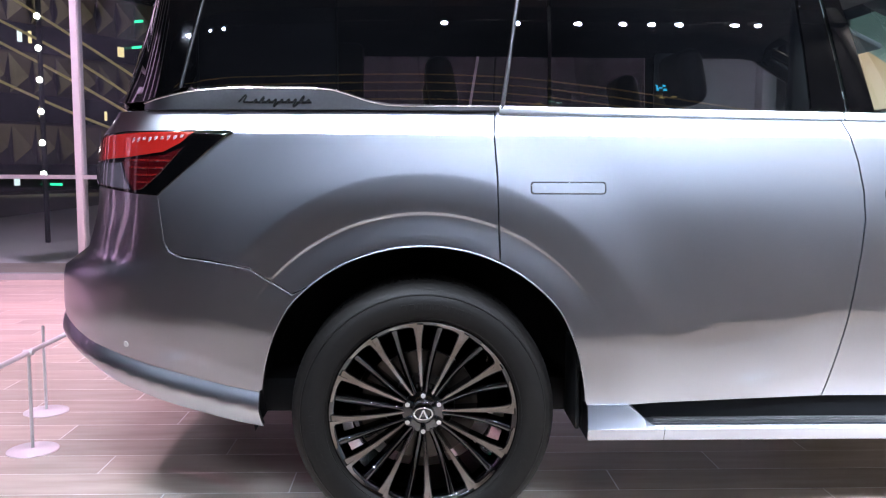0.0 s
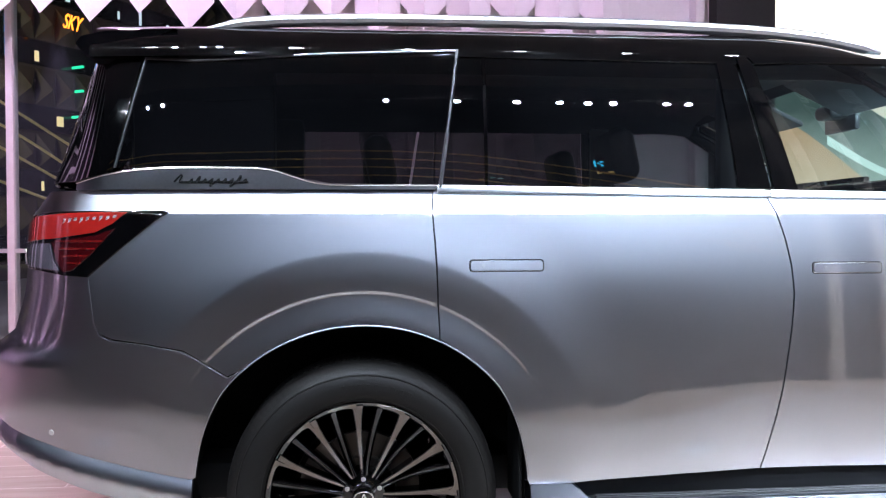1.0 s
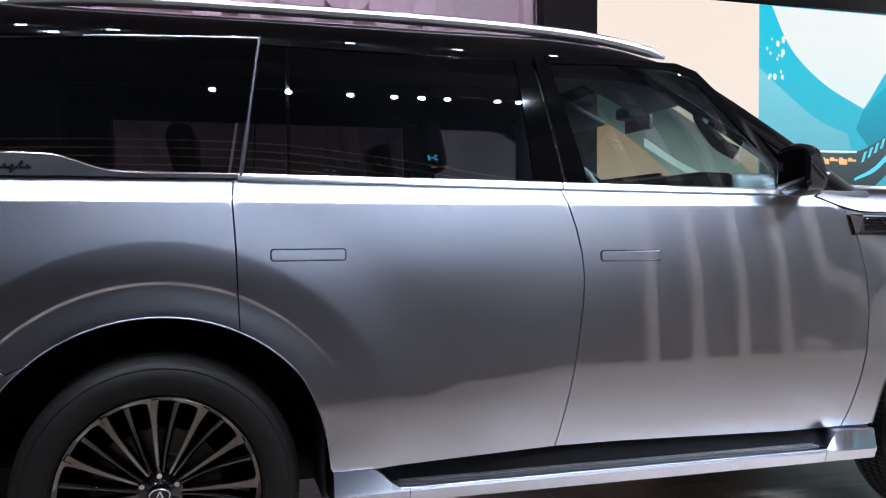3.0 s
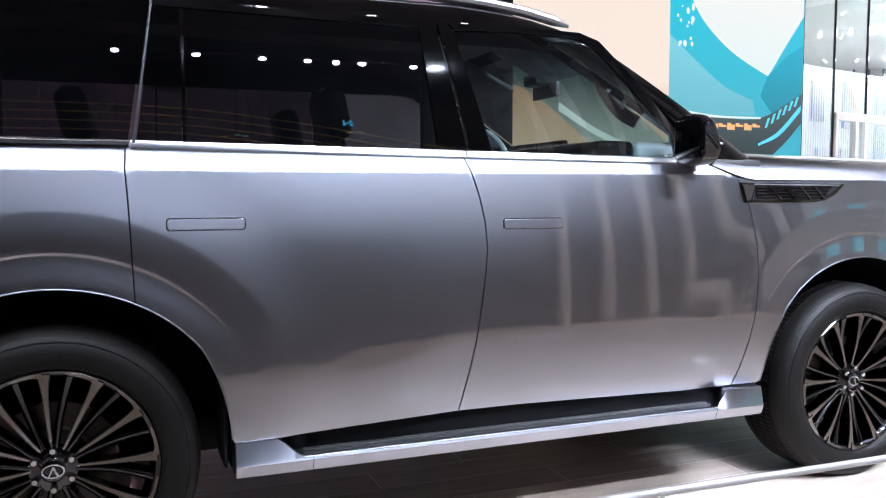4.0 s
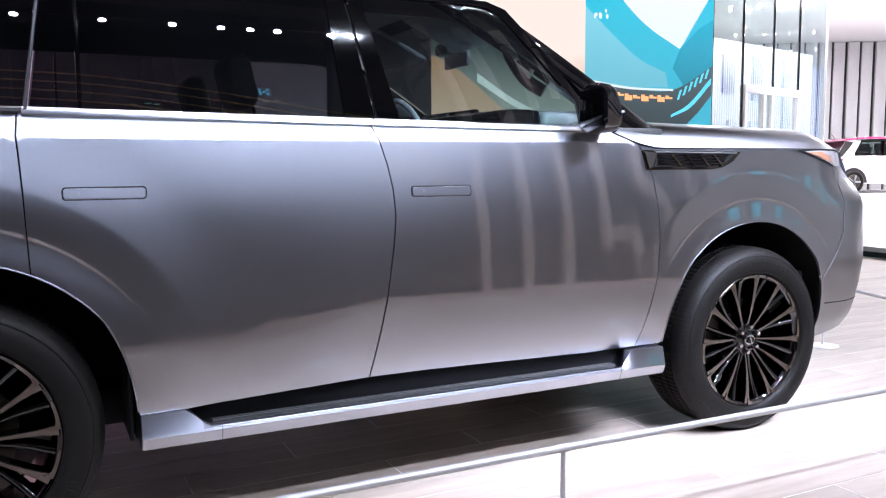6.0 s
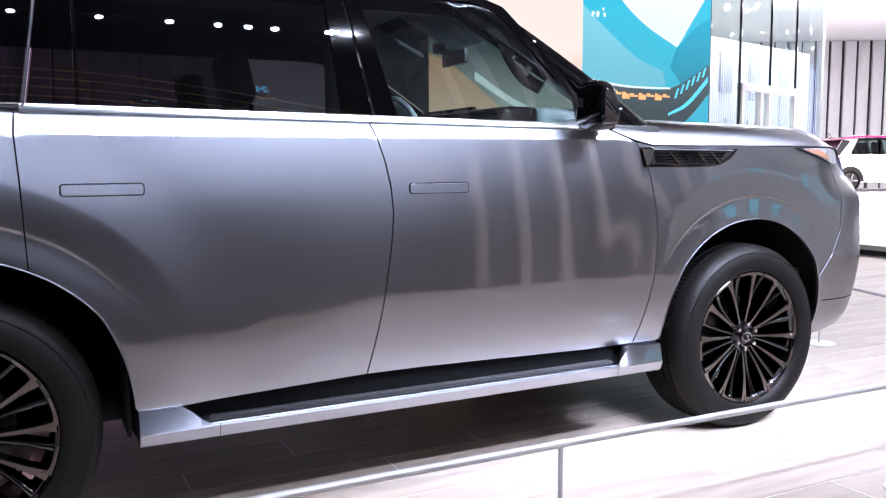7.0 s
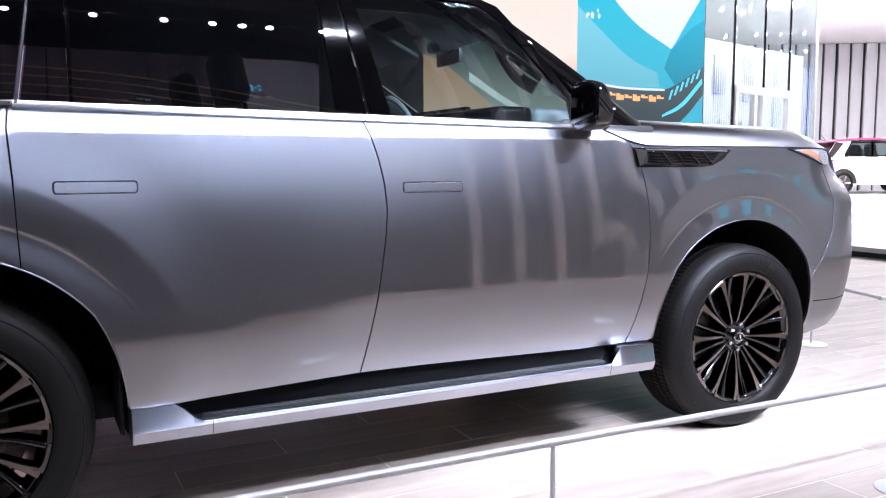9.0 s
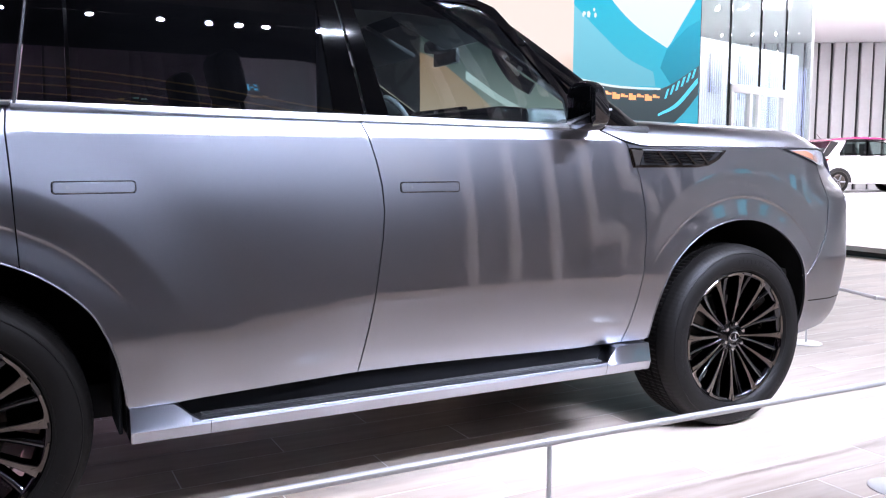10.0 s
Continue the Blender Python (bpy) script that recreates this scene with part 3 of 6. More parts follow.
def door_glass(door, rear):
    if rear:
        panel("fixed_pane", [(0.247, 1.358), (0.381, 1.357), (0.383, 1.768), (0.308, 1.770)], house, PRIVACY, door, "", depth=0.004)
        panel("window_divider", [(0.381, 1.357), (0.391, 1.357), (0.393, 1.768), (0.383, 1.768)], house, BLACK, door, "", gap=0.0, out=0.004)
        panel("window", [(0.391, 1.357), (1.202, 1.350), (1.163, 1.762), (0.393, 1.768)], house, PRIVACY, door, "dark privacy glass", depth=0.004, gap=0.001)
        panel("window_frame", [(0.308, 1.771), (1.163, 1.765), (1.202, 1.350), (1.314, 1.347), (1.226, 1.790), (0.309, 1.797)], house, BLACK, door, "gloss black window frame", out=0.003)
    else:
        panel("pillar_cover", [(1.322, 1.346), (1.407, 1.343), (1.292, 1.762), (1.27, 1.788), (1.234, 1.790)], house, BLACK, door, "gloss black pillar cover", out=0.003)
        panel("window", [(1.407, 1.343), (2.170, 1.333), (2.152, 1.425), (2.06, 1.515), (1.96, 1.62), (1.86, 1.722), (1.80, 1.758), (1.74, 1.768), (1.5, 1.769), (1.294, 1.760)], house, CLEAR, door, "lightly tinted window glass", depth=0.004, gap=0.001)
        panel("window_frame", [(1.296, 1.764), (1.5, 1.772), (1.742, 1.771), (1.803, 1.761), (1.863, 1.725), (1.963, 1.623), (2.063, 1.518), (2.156, 1.427), (2.174, 1.333), (2.245, 1.328), (2.215, 1.40), (2.11, 1.525), (1.99, 1.655), (1.88, 1.768), (1.80, 1.795), (1.5, 1.80), (1.272, 1.792)], house, BLACK, door, "gloss black window frame", out=0.003)


door_glass(rdoor, True)
door_glass(fdoor, False)


def chrome_strip(x0, x1, z, parent, name="belt_moulding"):
    pts = [(along(x0) + (along(x1) - along(x0)) * i / 24) for i in range(25)]
    rows = []
    for s in pts:
        zz = belt(s) + z
        c, a, b = skin(s, zz - 0.010, 0.0005), skin(s, zz - 0.004, 0.013), house(s, zz + 0.016, 0.002)
        m = a.lerp(b, 0.5) + Vector((0, -0.0015, 0.001))
        rows.append([c + Vector((0, 0.02, 0)), c, a, m, b, b + Vector((0, 0.02, 0))])
    return loft(name, rows, BRIGHT, parent, "bright chrome belt moulding", sharp=50)


chrome_strip(0.232, 1.303, 0.001, rdoor)
chrome_strip(1.308, 2.21, 0.001, fdoor)
panel("window_moulding", [(-0.52, 1.750), (-0.1, 1.775), (0.302, 1.792), (0.303, 1.7965), (-0.1, 1.7795), (-0.52, 1.7545), (-0.69, 1.7615), (-0.69, 1.757)], house, DULL, car, "thin chrome window moulding", out=0.006, gap=0.0, h=0.02, depth=0.006)
panel("pillar_strip", [(0.2385, 1.352), (0.2445, 1.352), (0.3075, 1.797), (0.3015, 1.797)], house, DIMTRIM, car, "thin bright strip on rear door pillar", out=0.008, gap=0.0, h=0.02, depth=0.01)


def handle(door, x0, x1, z):
    """A flush handle: a pale groove round a paint-coloured grip, with a small key mark."""
    def pill(a, b, c, d, r):
        out = []
        for cx, cz, a0 in ((b - r, c + r, -90), (b - r, d - r, 0), (a + r, d - r, 90), (a + r, c + r, 180)):
            out += [(cx + r * math.cos(radians(a0 + k * 18)), cz + r * math.sin(radians(a0 + k * 18))) for k in range(6)]
        return out
    panel("handle_frame", pill(x0, x1, z - 0.0165, z + 0.0165, 0.008), skin, CHROME, door, "bright edge round flush handle", h=0.012, gap=0, out=0.0025, depth=0.004)
    panel("handle_groove", pill(x0 - 0.002, x1 + 0.002, z - 0.0185, z + 0.0185, 0.010), skin, DARK, door, "", h=0.012, gap=0, out=0.0012, depth=0.004)
    grip = panel("door_handle", pill(x0 + 0.0025, x1 - 0.0025, z - 0.0142, z + 0.0142, 0.007), skin, PAINT, door, "flush silver-grey door handle", h=0.012, gap=0, out=0.0045, depth=0.004)
    panel("key_mark", pill(x0 + 0.035, x0 + 0.045, z - 0.005, z + 0.005, 0.0049), skin, SATIN, door, "", h=0.004, gap=0, out=0.0055, depth=0.002)
    return grip


handle(rdoor, 0.326, 0.553, 1.110)
handle(fdoor, 1.425, 1.655, 1.096)
for d in (rdoor, fdoor):
    flipped(d)

# roof: a black skin in cross sections
def edge_z(x):
    return float(np.interp(x, [-1.0, -0.64, 0.3, 1.3, 1.6, 1.75], [1.795, 1.797, 1.803, 1.802, 1.796, 1.776]))


ROOF_SHAPE = [(-0.848, -0.035), (-0.842, -0.012), (-0.835, 0.0), (-0.822, 0.022), (-0.80, 0.05), (-0.77, 0.068), (-0.72, 0.085), (-0.60, 0.105), (-0.4, 0.125), (-0.2, 0.135), (0, 0.138)]
rows = []
for i in range(41):
    x = -0.84 + 2.59 * i / 40
    w = 1 - 0.045 * step(0.0, 1.0, (-0.45 - x) / 0.5) - 0.02 * step(1.4, 1.9, x)
    drop = 0.055 * step(1.30, 1.87, x)
    half = [Vector((x, y * w, edge_z(x) + h - drop * (h / 0.138))) for y, h in ROOF_SHAPE]
    rows.append(half + [Vector((p.x, -p.y, p.z)) for p in half[-2::-1]])
loft("roof", rows, BLACK, car, "gloss black roof", sharp=60)
loft("headliner", [[Vector((p.x, p.y * 0.93, p.z - 0.04)) for p in r] for r in rows[4:]], LEATHER, car, "dark headliner", sharp=60)
spoiler = []
for y in np.linspace(-0.80, 0.80, 25):
    c = 1 - abs(y / 0.80) ** 6
    z = 1.845 + 0.03 * (1 - (y / 0.8) ** 2)
    spoiler.append([Vector((-0.58, y, z + 0.012)), Vector((-0.80, y, z - 0.001)), Vector((-0.87 - 0.05 * c, y, z - 0.018)), Vector((-0.885 - 0.05 * c, y, z - 0.040)), Vector((-0.865, y, z - 0.070)), Vector((-0.82, y, z - 0.105)), Vector((-0.79, y, z - 0.105)), Vector((-0.68, y, z - 0.035))])
loft("roof_spoiler", spoiler, BLACK, car, "gloss black roof spoiler", close=True, caps=True, sharp=40)


def roof_rail():
    path = smooth_path([(-0.50, -0.735, 1.870), (-0.32, -0.735, 1.898), (0.0, -0.737, 1.912), (0.4, -0.738, 1.915), (0.9, -0.735, 1.915), (1.3, -0.730, 1.906), (1.55, -0.724, 1.890), (1.72, -0.716, 1.866), (1.83, -0.710, 1.842)], 6)
    return both(sweep("roof_rail", path, lambda t: 0.022 * min(1, 0.35 + 8 * t, 0.35 + 8 * (1 - t)), RAILMETAL, car, "satin silver roof rail", flat=0.9))


roof_rail()

# front pillars and windscreen
def pillar():
    rows = []
    for i in range(21):
        t = 1.10 * i / 20
        x = 1.61 + 0.82 * t
        u = 0.047 + 0.953 * t
        z = 1.843 - 0.09 * u - 0.39 * u ** 1.2
        y = -0.830 - 0.075 * t
        g = 0.25 + 0.75 * step(0.0, 0.28, t)
        z -= 0.040 * (1 - step(0.0, 0.25, t))
        rows.append([Vector((x - 0.05 * g, y + 0.055, z - 0.045 * g)), Vector((x - 0.045 * g, y - 0.012 * g, z - 0.030 * g)), Vector((x, y - 0.012 * g, z + 0.008 * g)), Vector((x + 0.03 * g, y + 0.004, z + 0.032 * g)), Vector((x + 0.045 * g, y + 0.045, z + 0.042 * g)), Vector((x + 0.03 * g, y + 0.085, z + 0.02 * g))])
    return both(loft("front_pillar", rows, BLACK, car, "gloss black front pillar", close=True, caps=True, sharp=85))


pillar()
rows = []
for i in range(13):
    t = i / 12
    row = []
    for y in np.linspace(-1, 1, 17):
        c = 1 - y * y
        row.append(Vector((1.65 + 0.12 * c + (0.80 + 0.10 * c) * t, y * (0.775 + 0.075 * t), 1.832 + 0.066 * c - (0.09 * t + 0.39 * t ** 1.2))))
    rows.append(row)
loft("windscreen", rows, SCREENGLASS, car, "clear windscreen")
loft("windscreen_band", [[p + Vector((-0.006, 0, -0.006)) for p in r] for r in rows[:3]], DARK, car, "black band along the windscreen's top")
for y in (-0.40, 0.40):
    bm = box_bm(-0.15, 0.15, -0.24, 0.24, -0.012, 0.012, 0.010, 2)
    bmesh.ops.rotate(bm, cent=(0, 0, 0), matrix=Matrix.Rotation(radians(25), 3, "Y"), verts=bm.verts)
    bmesh.ops.translate(bm, vec=(1.90, y, 1.768), verts=bm.verts)
    part("sun_visor", bm, LEATHER, car, "dark sun visor")
box("sensor_housing", 2.03, 2.16, -0.07, 0.07, 1.705, 1.765, TRIM, car, "black sensor housing behind the mirror", 0.02, 3)

# hood: from the fender line over the crown
rows = []
for i in range(31):
    x = 2.30 + 1.62 * i / 30
    base = skin(along(x), float(np.interp(x, [2.30, 2.43, 2.52], [1.322, 1.269, 1.251])))
    crown = 1.385 - 0.030 * (x - 2.4) / 1.4 - 0.16 * step(3.52, 4.10, x)
    side = base.y
    pts = []
    for k, (f, h) in enumerate(((0, 0), (0.01, 0.12), (0.03, 0.32), (0.065, 0.55), (0.12, 0.74), (0.20, 0.87), (0.32, 0.945), (0.5, 0.98), (0.75, 0.995), (1.0, 1.0))):
        pts.append(Vector((base.x + (0.10 * f) * step(3.3, 3.9, x), side * (1 - f), base.z + (crown - base.z) * h)))
    rows.append(pts + [Vector((p.x, -p.y, p.z)) for p in pts[-2::-1]])
loft("hood", rows, PAINT, car, "silver-grey hood", sharp=60)
front = [[p + Vector((0.0, 0, -0.004 - 0.02 * k)) + Vector((0.05 * k ** 0.7, 0, -0.05 * k)) for p in rows[-1]] for k in range(4)]
loft("hood_nose", front, PAINT, car, "silver-grey rounded nose", sharp=80)
box("cowl", 2.30, 2.60, -0.93, 0.93, 1.25, 1.335, TRIM, car, "black plastic cowl", 0.02)

# grille and lamps
grille = [[(4.08 - 0.02 * abs(y) ** 2 * 4, y, z) for y in np.linspace(-0.55, 0.55, 13)] for z in np.linspace(0.55, 1.12, 8)]
loft("grille", [[Vector(p) for p in r] for r in grille], TRIM, car, "black grille")
both(panel("headlight", [(3.36, 1.245), (3.52, 1.2485), (3.70, 1.2485), (3.80, 1.240), (3.88, 1.216), (3.92, 1.180), (3.80, 1.164), (3.68, 1.170), (3.54, 1.198)], skin, LENS, car, "headlight with amber marker", out=0.006, h=0.02, depth=0.03))
both(panel("headlight_rim", [(3.36, 1.245), (3.52, 1.2485), (3.70, 1.2485), (3.80, 1.240), (3.80, 1.2355), (3.70, 1.244), (3.52, 1.244), (3.40, 1.240), (3.55, 1.201), (3.68, 1.174), (3.68, 1.170), (3.54, 1.198)], skin, DARK, car, "dark headlight edge", out=0.008, h=0.02, gap=0.0, depth=0.004))
both(panel("headlight_marker", [(3.43, 1.234), (3.54, 1.236), (3.66, 1.208), (3.68, 1.184), (3.57, 1.202)], skin, AMBER, car, "amber marker lens", out=0.009, h=0.02, gap=0.0, depth=0.004))
for k in range(5):
    z = 0.98 - 0.055 * k
    both(panel("daytime_lamp", [(3.93, z), (4.06, z + 0.01), (4.06, z + 0.035), (3.93, z + 0.028)], skin, LENS, car, "", out=0.0012, h=0.03, depth=0.01))

tail = panel("tail_light", [(-0.576, 1.276), (-0.62, 1.247), (-0.72, 1.165), (-0.82, 1.079), (-0.90, 1.083), (-1.05, 1.10), (-1.35, 1.115), (-1.35, 1.24), (-1.10, 1.270), (-0.95, 1.281), (-0.70, 1.283), (-0.60, 1.283)], skin, BLACK, car, "wrap-round tail light with red lenses", out=0.008, h=0.02, depth=0.03)
panel("upper_lens", [(-0.70, 1.277), (-0.745, 1.240), (-0.80, 1.212), (-0.93, 1.196), (-1.1, 1.185), (-1.35, 1.18), (-1.35, 1.233), (-1.10, 1.262), (-0.95, 1.274), (-0.82, 1.278)], skin, REDLENS, tail, "bright red lens", out=0.011, h=0.015, depth=0.004)
# pale chips paint the lamps' glints onto the upper lens
for k in range(9):
    a, z = -0.735 - 0.021 * k, 1.2665 - 0.0012 * k - 0.0014 * (k % 2)
    panel("lens_facet", [(a, z), (a - 0.009, z - 0.001), (a - 0.011, z - 0.009 - 0.003 * (k % 3)), (a - 0.002, z - 0.008)], skin, GLINT, tail, "", out=0.0125, h=0.03, gap=0, depth=0.002)
panel("lower_lens", [(-0.735, 1.228), (-0.81, 1.145), (-0.87, 1.098), (-0.905, 1.094), (-0.94, 1.14), (-0.96, 1.186), (-0.93, 1.192), (-0.80, 1.207)], skin, REDDARK, tail, "dark red lens", out=0.011, h=0.015, depth=0.004)
panel("reverse_lens", [(-0.915, 1.094), (-1.05, 1.108), (-1.35, 1.122), (-1.35, 1.176), (-1.1, 1.181), (-0.965, 1.184), (-0.945, 1.135)], skin, SMOKE, tail, "smoked clear lens", out=0.011, h=0.015, depth=0.004)
for k in range(4):
    z = 1.190 - 0.022 * k
    panel("lens_rib", [(-0.945 + 0.018 * k, z), (-0.775 - 0.022 * k, z), (-0.777 - 0.022 * k, z - 0.004), (-0.943 + 0.018 * k, z - 0.004)], skin, REDMID, tail, "", out=0.0135, h=0.03, gap=0, depth=0.003)
flipped(tail)
both(panel("parking_sensor", [(-0.94 + 0.008 * math.cos(a), 0.613 + 0.008 * math.sin(a)) for a in np.linspace(0, 2 * math.pi, 12, endpoint=False)], skin, GREY, car, "", out=0.002, h=0.01, gap=0, depth=0.006))


def badge():
    """A dark cursive badge on the garnish, as one unreadable flourish."""
    pts = []
    for i, h in enumerate((2.6, 1.0, 1.9, 1.0, -2.0, 1.0, 1.1, -2.0, 2.3, 0.9)):
        u = 0.030 + 0.0255 * i if i else 0.0
        low, top = min(h, 0) * 0.008, (h if h > 0 else 1.0) * 0.009
        wide = 1.9 if i == 0 else 1.0
        for du, v in ((0.0, 0.0), (0.007 * wide, top), (0.011 * wide, top * 0.9), (0.010 * wide, low), (0.016 * wide, low * 0.7 + 0.0005), (0.021, 0.001)):
            pts.append(house(along(-0.572 + 0.8 * (u + du + 0.45 * v)), 1.367 + 0.85 * v, 0.0075))
    sweep("badge", smooth_path(pts, 3), 0.0027, DARK, car, "dark cursive badge", sides=6)


badge()

# side vent
vent = panel("fender_vent", [(2.443, 1.240), (2.98, 1.234), (2.93, 1.195), (2.87, 1.170), (2.80, 1.163), (2.462, 1.163)], skin, CHROME, car, "dark chrome fender vent", out=0.006, h=0.02, gap=0, depth=0.02)
vent.data.materials[0] = plain("dark_chrome", (0.105, 0.088, 0.080), 0.07, metal=1.0, coat=0.6)
panel("vent_mouth", [(2.52, 1.230), (2.95, 1.226), (2.90, 1.197), (2.85, 1.180), (2.79, 1.174), (2.495, 1.174)], skin, DARK, vent, "", out=0.008, h=0.02, gap=0, depth=0.004)
panel("vent_cheek", [(2.452, 1.235), (2.512, 1.229), (2.487, 1.174), (2.470, 1.168)], skin, STEEL, vent, "brushed front blade", out=0.012, h=0.02, gap=0, depth=0.004)
panel("vent_cheek", [(2.512, 1.2325), (2.95, 1.2285), (2.95, 1.2315), (2.51, 1.2355)], skin, BRIGHT, vent, "bright upper edge", out=0.0125, h=0.02, gap=0, depth=0.004)
for k in range(4):
    z0 = 1.183 + 0.012 * k
    panel("vent_slat", [(2.515, z0), (2.86 + 0.014 * k, z0), (2.86 + 0.014 * k, z0 + 0.005), (2.515, z0 + 0.005)], skin, BLACK, vent, "", out=0.013, h=0.03, gap=0, depth=0.006)
for k in range(4):
    x = 2.60 + 0.075 * k
    panel("vent_rib", [(x + 0.03, 1.176), (x + 0.04, 1.176), (x - 0.01, 1.227), (x - 0.02, 1.227)], skin, vent.data.materials[0], vent, "", out=0.016, h=0.02, gap=0, depth=0.008)
flipped(vent)

# door mirror
CAP = plain("gloss_black_shell", (0.004, 0.004, 0.0045), 0.03, coat=1.0, spec=0.9)


def mirror():
    rows = []
    for i in range(15):
        t = i / 14
        y = -0.985 - 0.185 * t
        k = math.sin(math.pi * (0.10 + 0.83 * t)) ** 0.27
        x0, zc = 2.150 - 0.01 * t, 1.392
        row = []
        for a in range(32):
            th = 2 * math.pi * a / 32
            c, s = math.cos(th), math.sin(th)
            ex = abs(c) ** 0.42 * (1 if c > 0 else -1)
            ez = abs(s) ** 0.42 * (1 if s > 0 else -1)
            # the shell tapers forward and towards its foot
            tall = 0.094 - (0.022 if c > 0 else 0.0) * c * c
            row.append(Vector((x0 + (0.062 if c > 0 else 0.030) * ex * k - 0.012 * ez * (c > 0), y, zc + tall * ez * k)))
        rows.append(row)
    m = loft("door_mirror", rows, CAP, car, "gloss black door mirror", close=True, caps=True, sharp=60)
    box("turn_lens", 2.135, 2.203, -1.166, -1.04, 1.372, 1.381, LENS, m, "clear side indicator strip", 0.003)
    rows = [[Vector((x, -0.925 - 0.12 * t, 1.318 + z)) for x, z in ((2.165, -0.006), (2.17, 0.02), (2.23, 0.022), (2.27, 0.0), (2.25, -0.014))] for t in (0, 0.5, 1.0)]
    loft("mirror_foot", rows, BLACK, m, "", close=True, caps=True)
    box("mirror_glass", 2.112, 2.116, -1.15, -1.01, 1.325, 1.46, BLACK, m, "mirror glass", 0.001)
    return both(m)


mirror()
# black triangle at the foot of the front pillar
both(panel("sail_panel", [(2.20, 1.332), (2.27, 1.326), (2.30, 1.318), (2.36, 1.345), (2.33, 1.385), (2.25, 1.43)], lambda s, z, o=0: house(s, max(z, 1.30), o).lerp(skin(s, z, o), 1 - step(1.27, 1.36, z)), BLACK, car, "gloss black corner panel", out=0.004, h=0.02))


# running board
def running_board():
    x0, x1 = 0.509, 2.545
    rows = []
    for x in (x0, x0 + 0.004, 0.60, 0.640, 0.665, 0.69, 0.72, 0.745, 0.9, 1.5, 2.2, 2.315, 2.335, 2.355, 2.375, 2.395, x1 - 0.004, x1):
        up = max(1 - step(0.630, 0.725, x), step(2.325, 2.385, x))
        top = 0.372 + 0.066 * up
        yi = -0.985 + 0.03 * up
        e = 0.002 if x in (x0, x1) else 0.0
        rows.append([Vector((x, -0.80, 0.330)), Vector((x, -1.012, 0.327 + e)), Vector((x, -1.017 + e, 0.330 + e)), Vector((x, -1.029 + e, 0.366)), Vector((x, -1.026 + e, 0.373)), Vector((x, -1.010, top - e)), Vector((x, yi, top + 0.001 - e)), Vector((x, yi + 0.02, top - 0.008)), Vector((x, -0.80, 0.36 + 0.06 * up))])
    rb = loft("running_board", rows, PAINT, car, "silver-grey running board with bright caps", close=True, caps=True, sharp=28)
    bm = box_bm(0.70, 2.36, -0.975, -0.79, 0.362, 0.374, 0.003)
    step_pad = part("step_pad", bm, TRIM, rb, "black ribbed step pad")
    for k in range(9):
        y = -0.965 + 0.017 * k
        box("pad_rib", 0.73, 2.335, y, y + 0.007, 0.372, 0.3785, TRIM, rb, "", 0.002, 1)
    for x in (0.748, 2.318):
        loft("seam", [[Vector((u, y, z)) for y, z in ((-1.0178, 0.3305), (-1.0296, 0.366), (-1.0266, 0.3735), (-1.008, 0.3735), (-1.008, 0.3305))] for u in (x - 0.0009, x + 0.0009)], DARK, rb, close=True, caps=True)
    sweep("bright_edge", [(0.72, -1.0185, 0.3745), (1.5, -1.0195, 0.3745), (2.34, -1.0185, 0.3745)], 0.0022, SATIN, rb, "bright edge strip", sides=6)
    return both(rb)


running_board()
both(box("sill", 0.50, 2.56, -0.93, -0.80, 0.33, 0.50, DARK, car, "dark sill behind running board", 0.02))

both(box("air_slot", 3.545, 3.557, -0.84, -0.80, 0.60, 0.69, BRIGHT, car, "bright slot in wheel housing", 0.003))

# underbody and wheel housings
box("underbody", -0.62, 3.60, -0.72, 0.72, 0.33, 0.46, DARK, car, "dark underbody", 0.03)
for cx in (0.0, BASE):
    rows = []
    for k in range(33):
        a = radians(-8 + 196 * k / 32)
        rows.append([Vector((cx + 0.54 * math.cos(a), y, HUB + 0.54 * math.sin(a))) for y in (max(skin(along(cx + 0.54 * math.cos(a)), max(HUB + 0.54 * math.sin(a), 0.36)).y + 0.03, -0.975), -0.86, -0.75, -0.55)] + [Vector((cx + 0.1 * math.cos(a), -0.55, HUB + 0.1 * math.sin(a)))])
    both(loft("wheel_housing", rows, DARK, car, "black plastic wheel housing"))
    box("axle", cx - 0.05, cx + 0.05, -0.8, 0.8, HUB - 0.06, HUB + 0.03, STEEL, car, "", 0.02)
both(box("mud_flap", 0.482, 0.494, -0.955, -0.76, 0.345, 0.62, DARK, car, "black mud flap", 0.004))
both(box("front_mud_flap", 2.56, 2.574, -0.95, -0.76, 0.335, 0.5, TRIM, car, "black mud flap", 0.004))


sweep("exhaust_pipe", smooth_path([(1.2, -0.50, 0.40), (0.62, -0.56, 0.41), (0.44, -0.60, 0.40), (0.36, -0.62, 0.46), (0.2, -0.60, 0.52)], 6), 0.03, MACHINED, car, "dull steel exhaust pipe", sides=12)


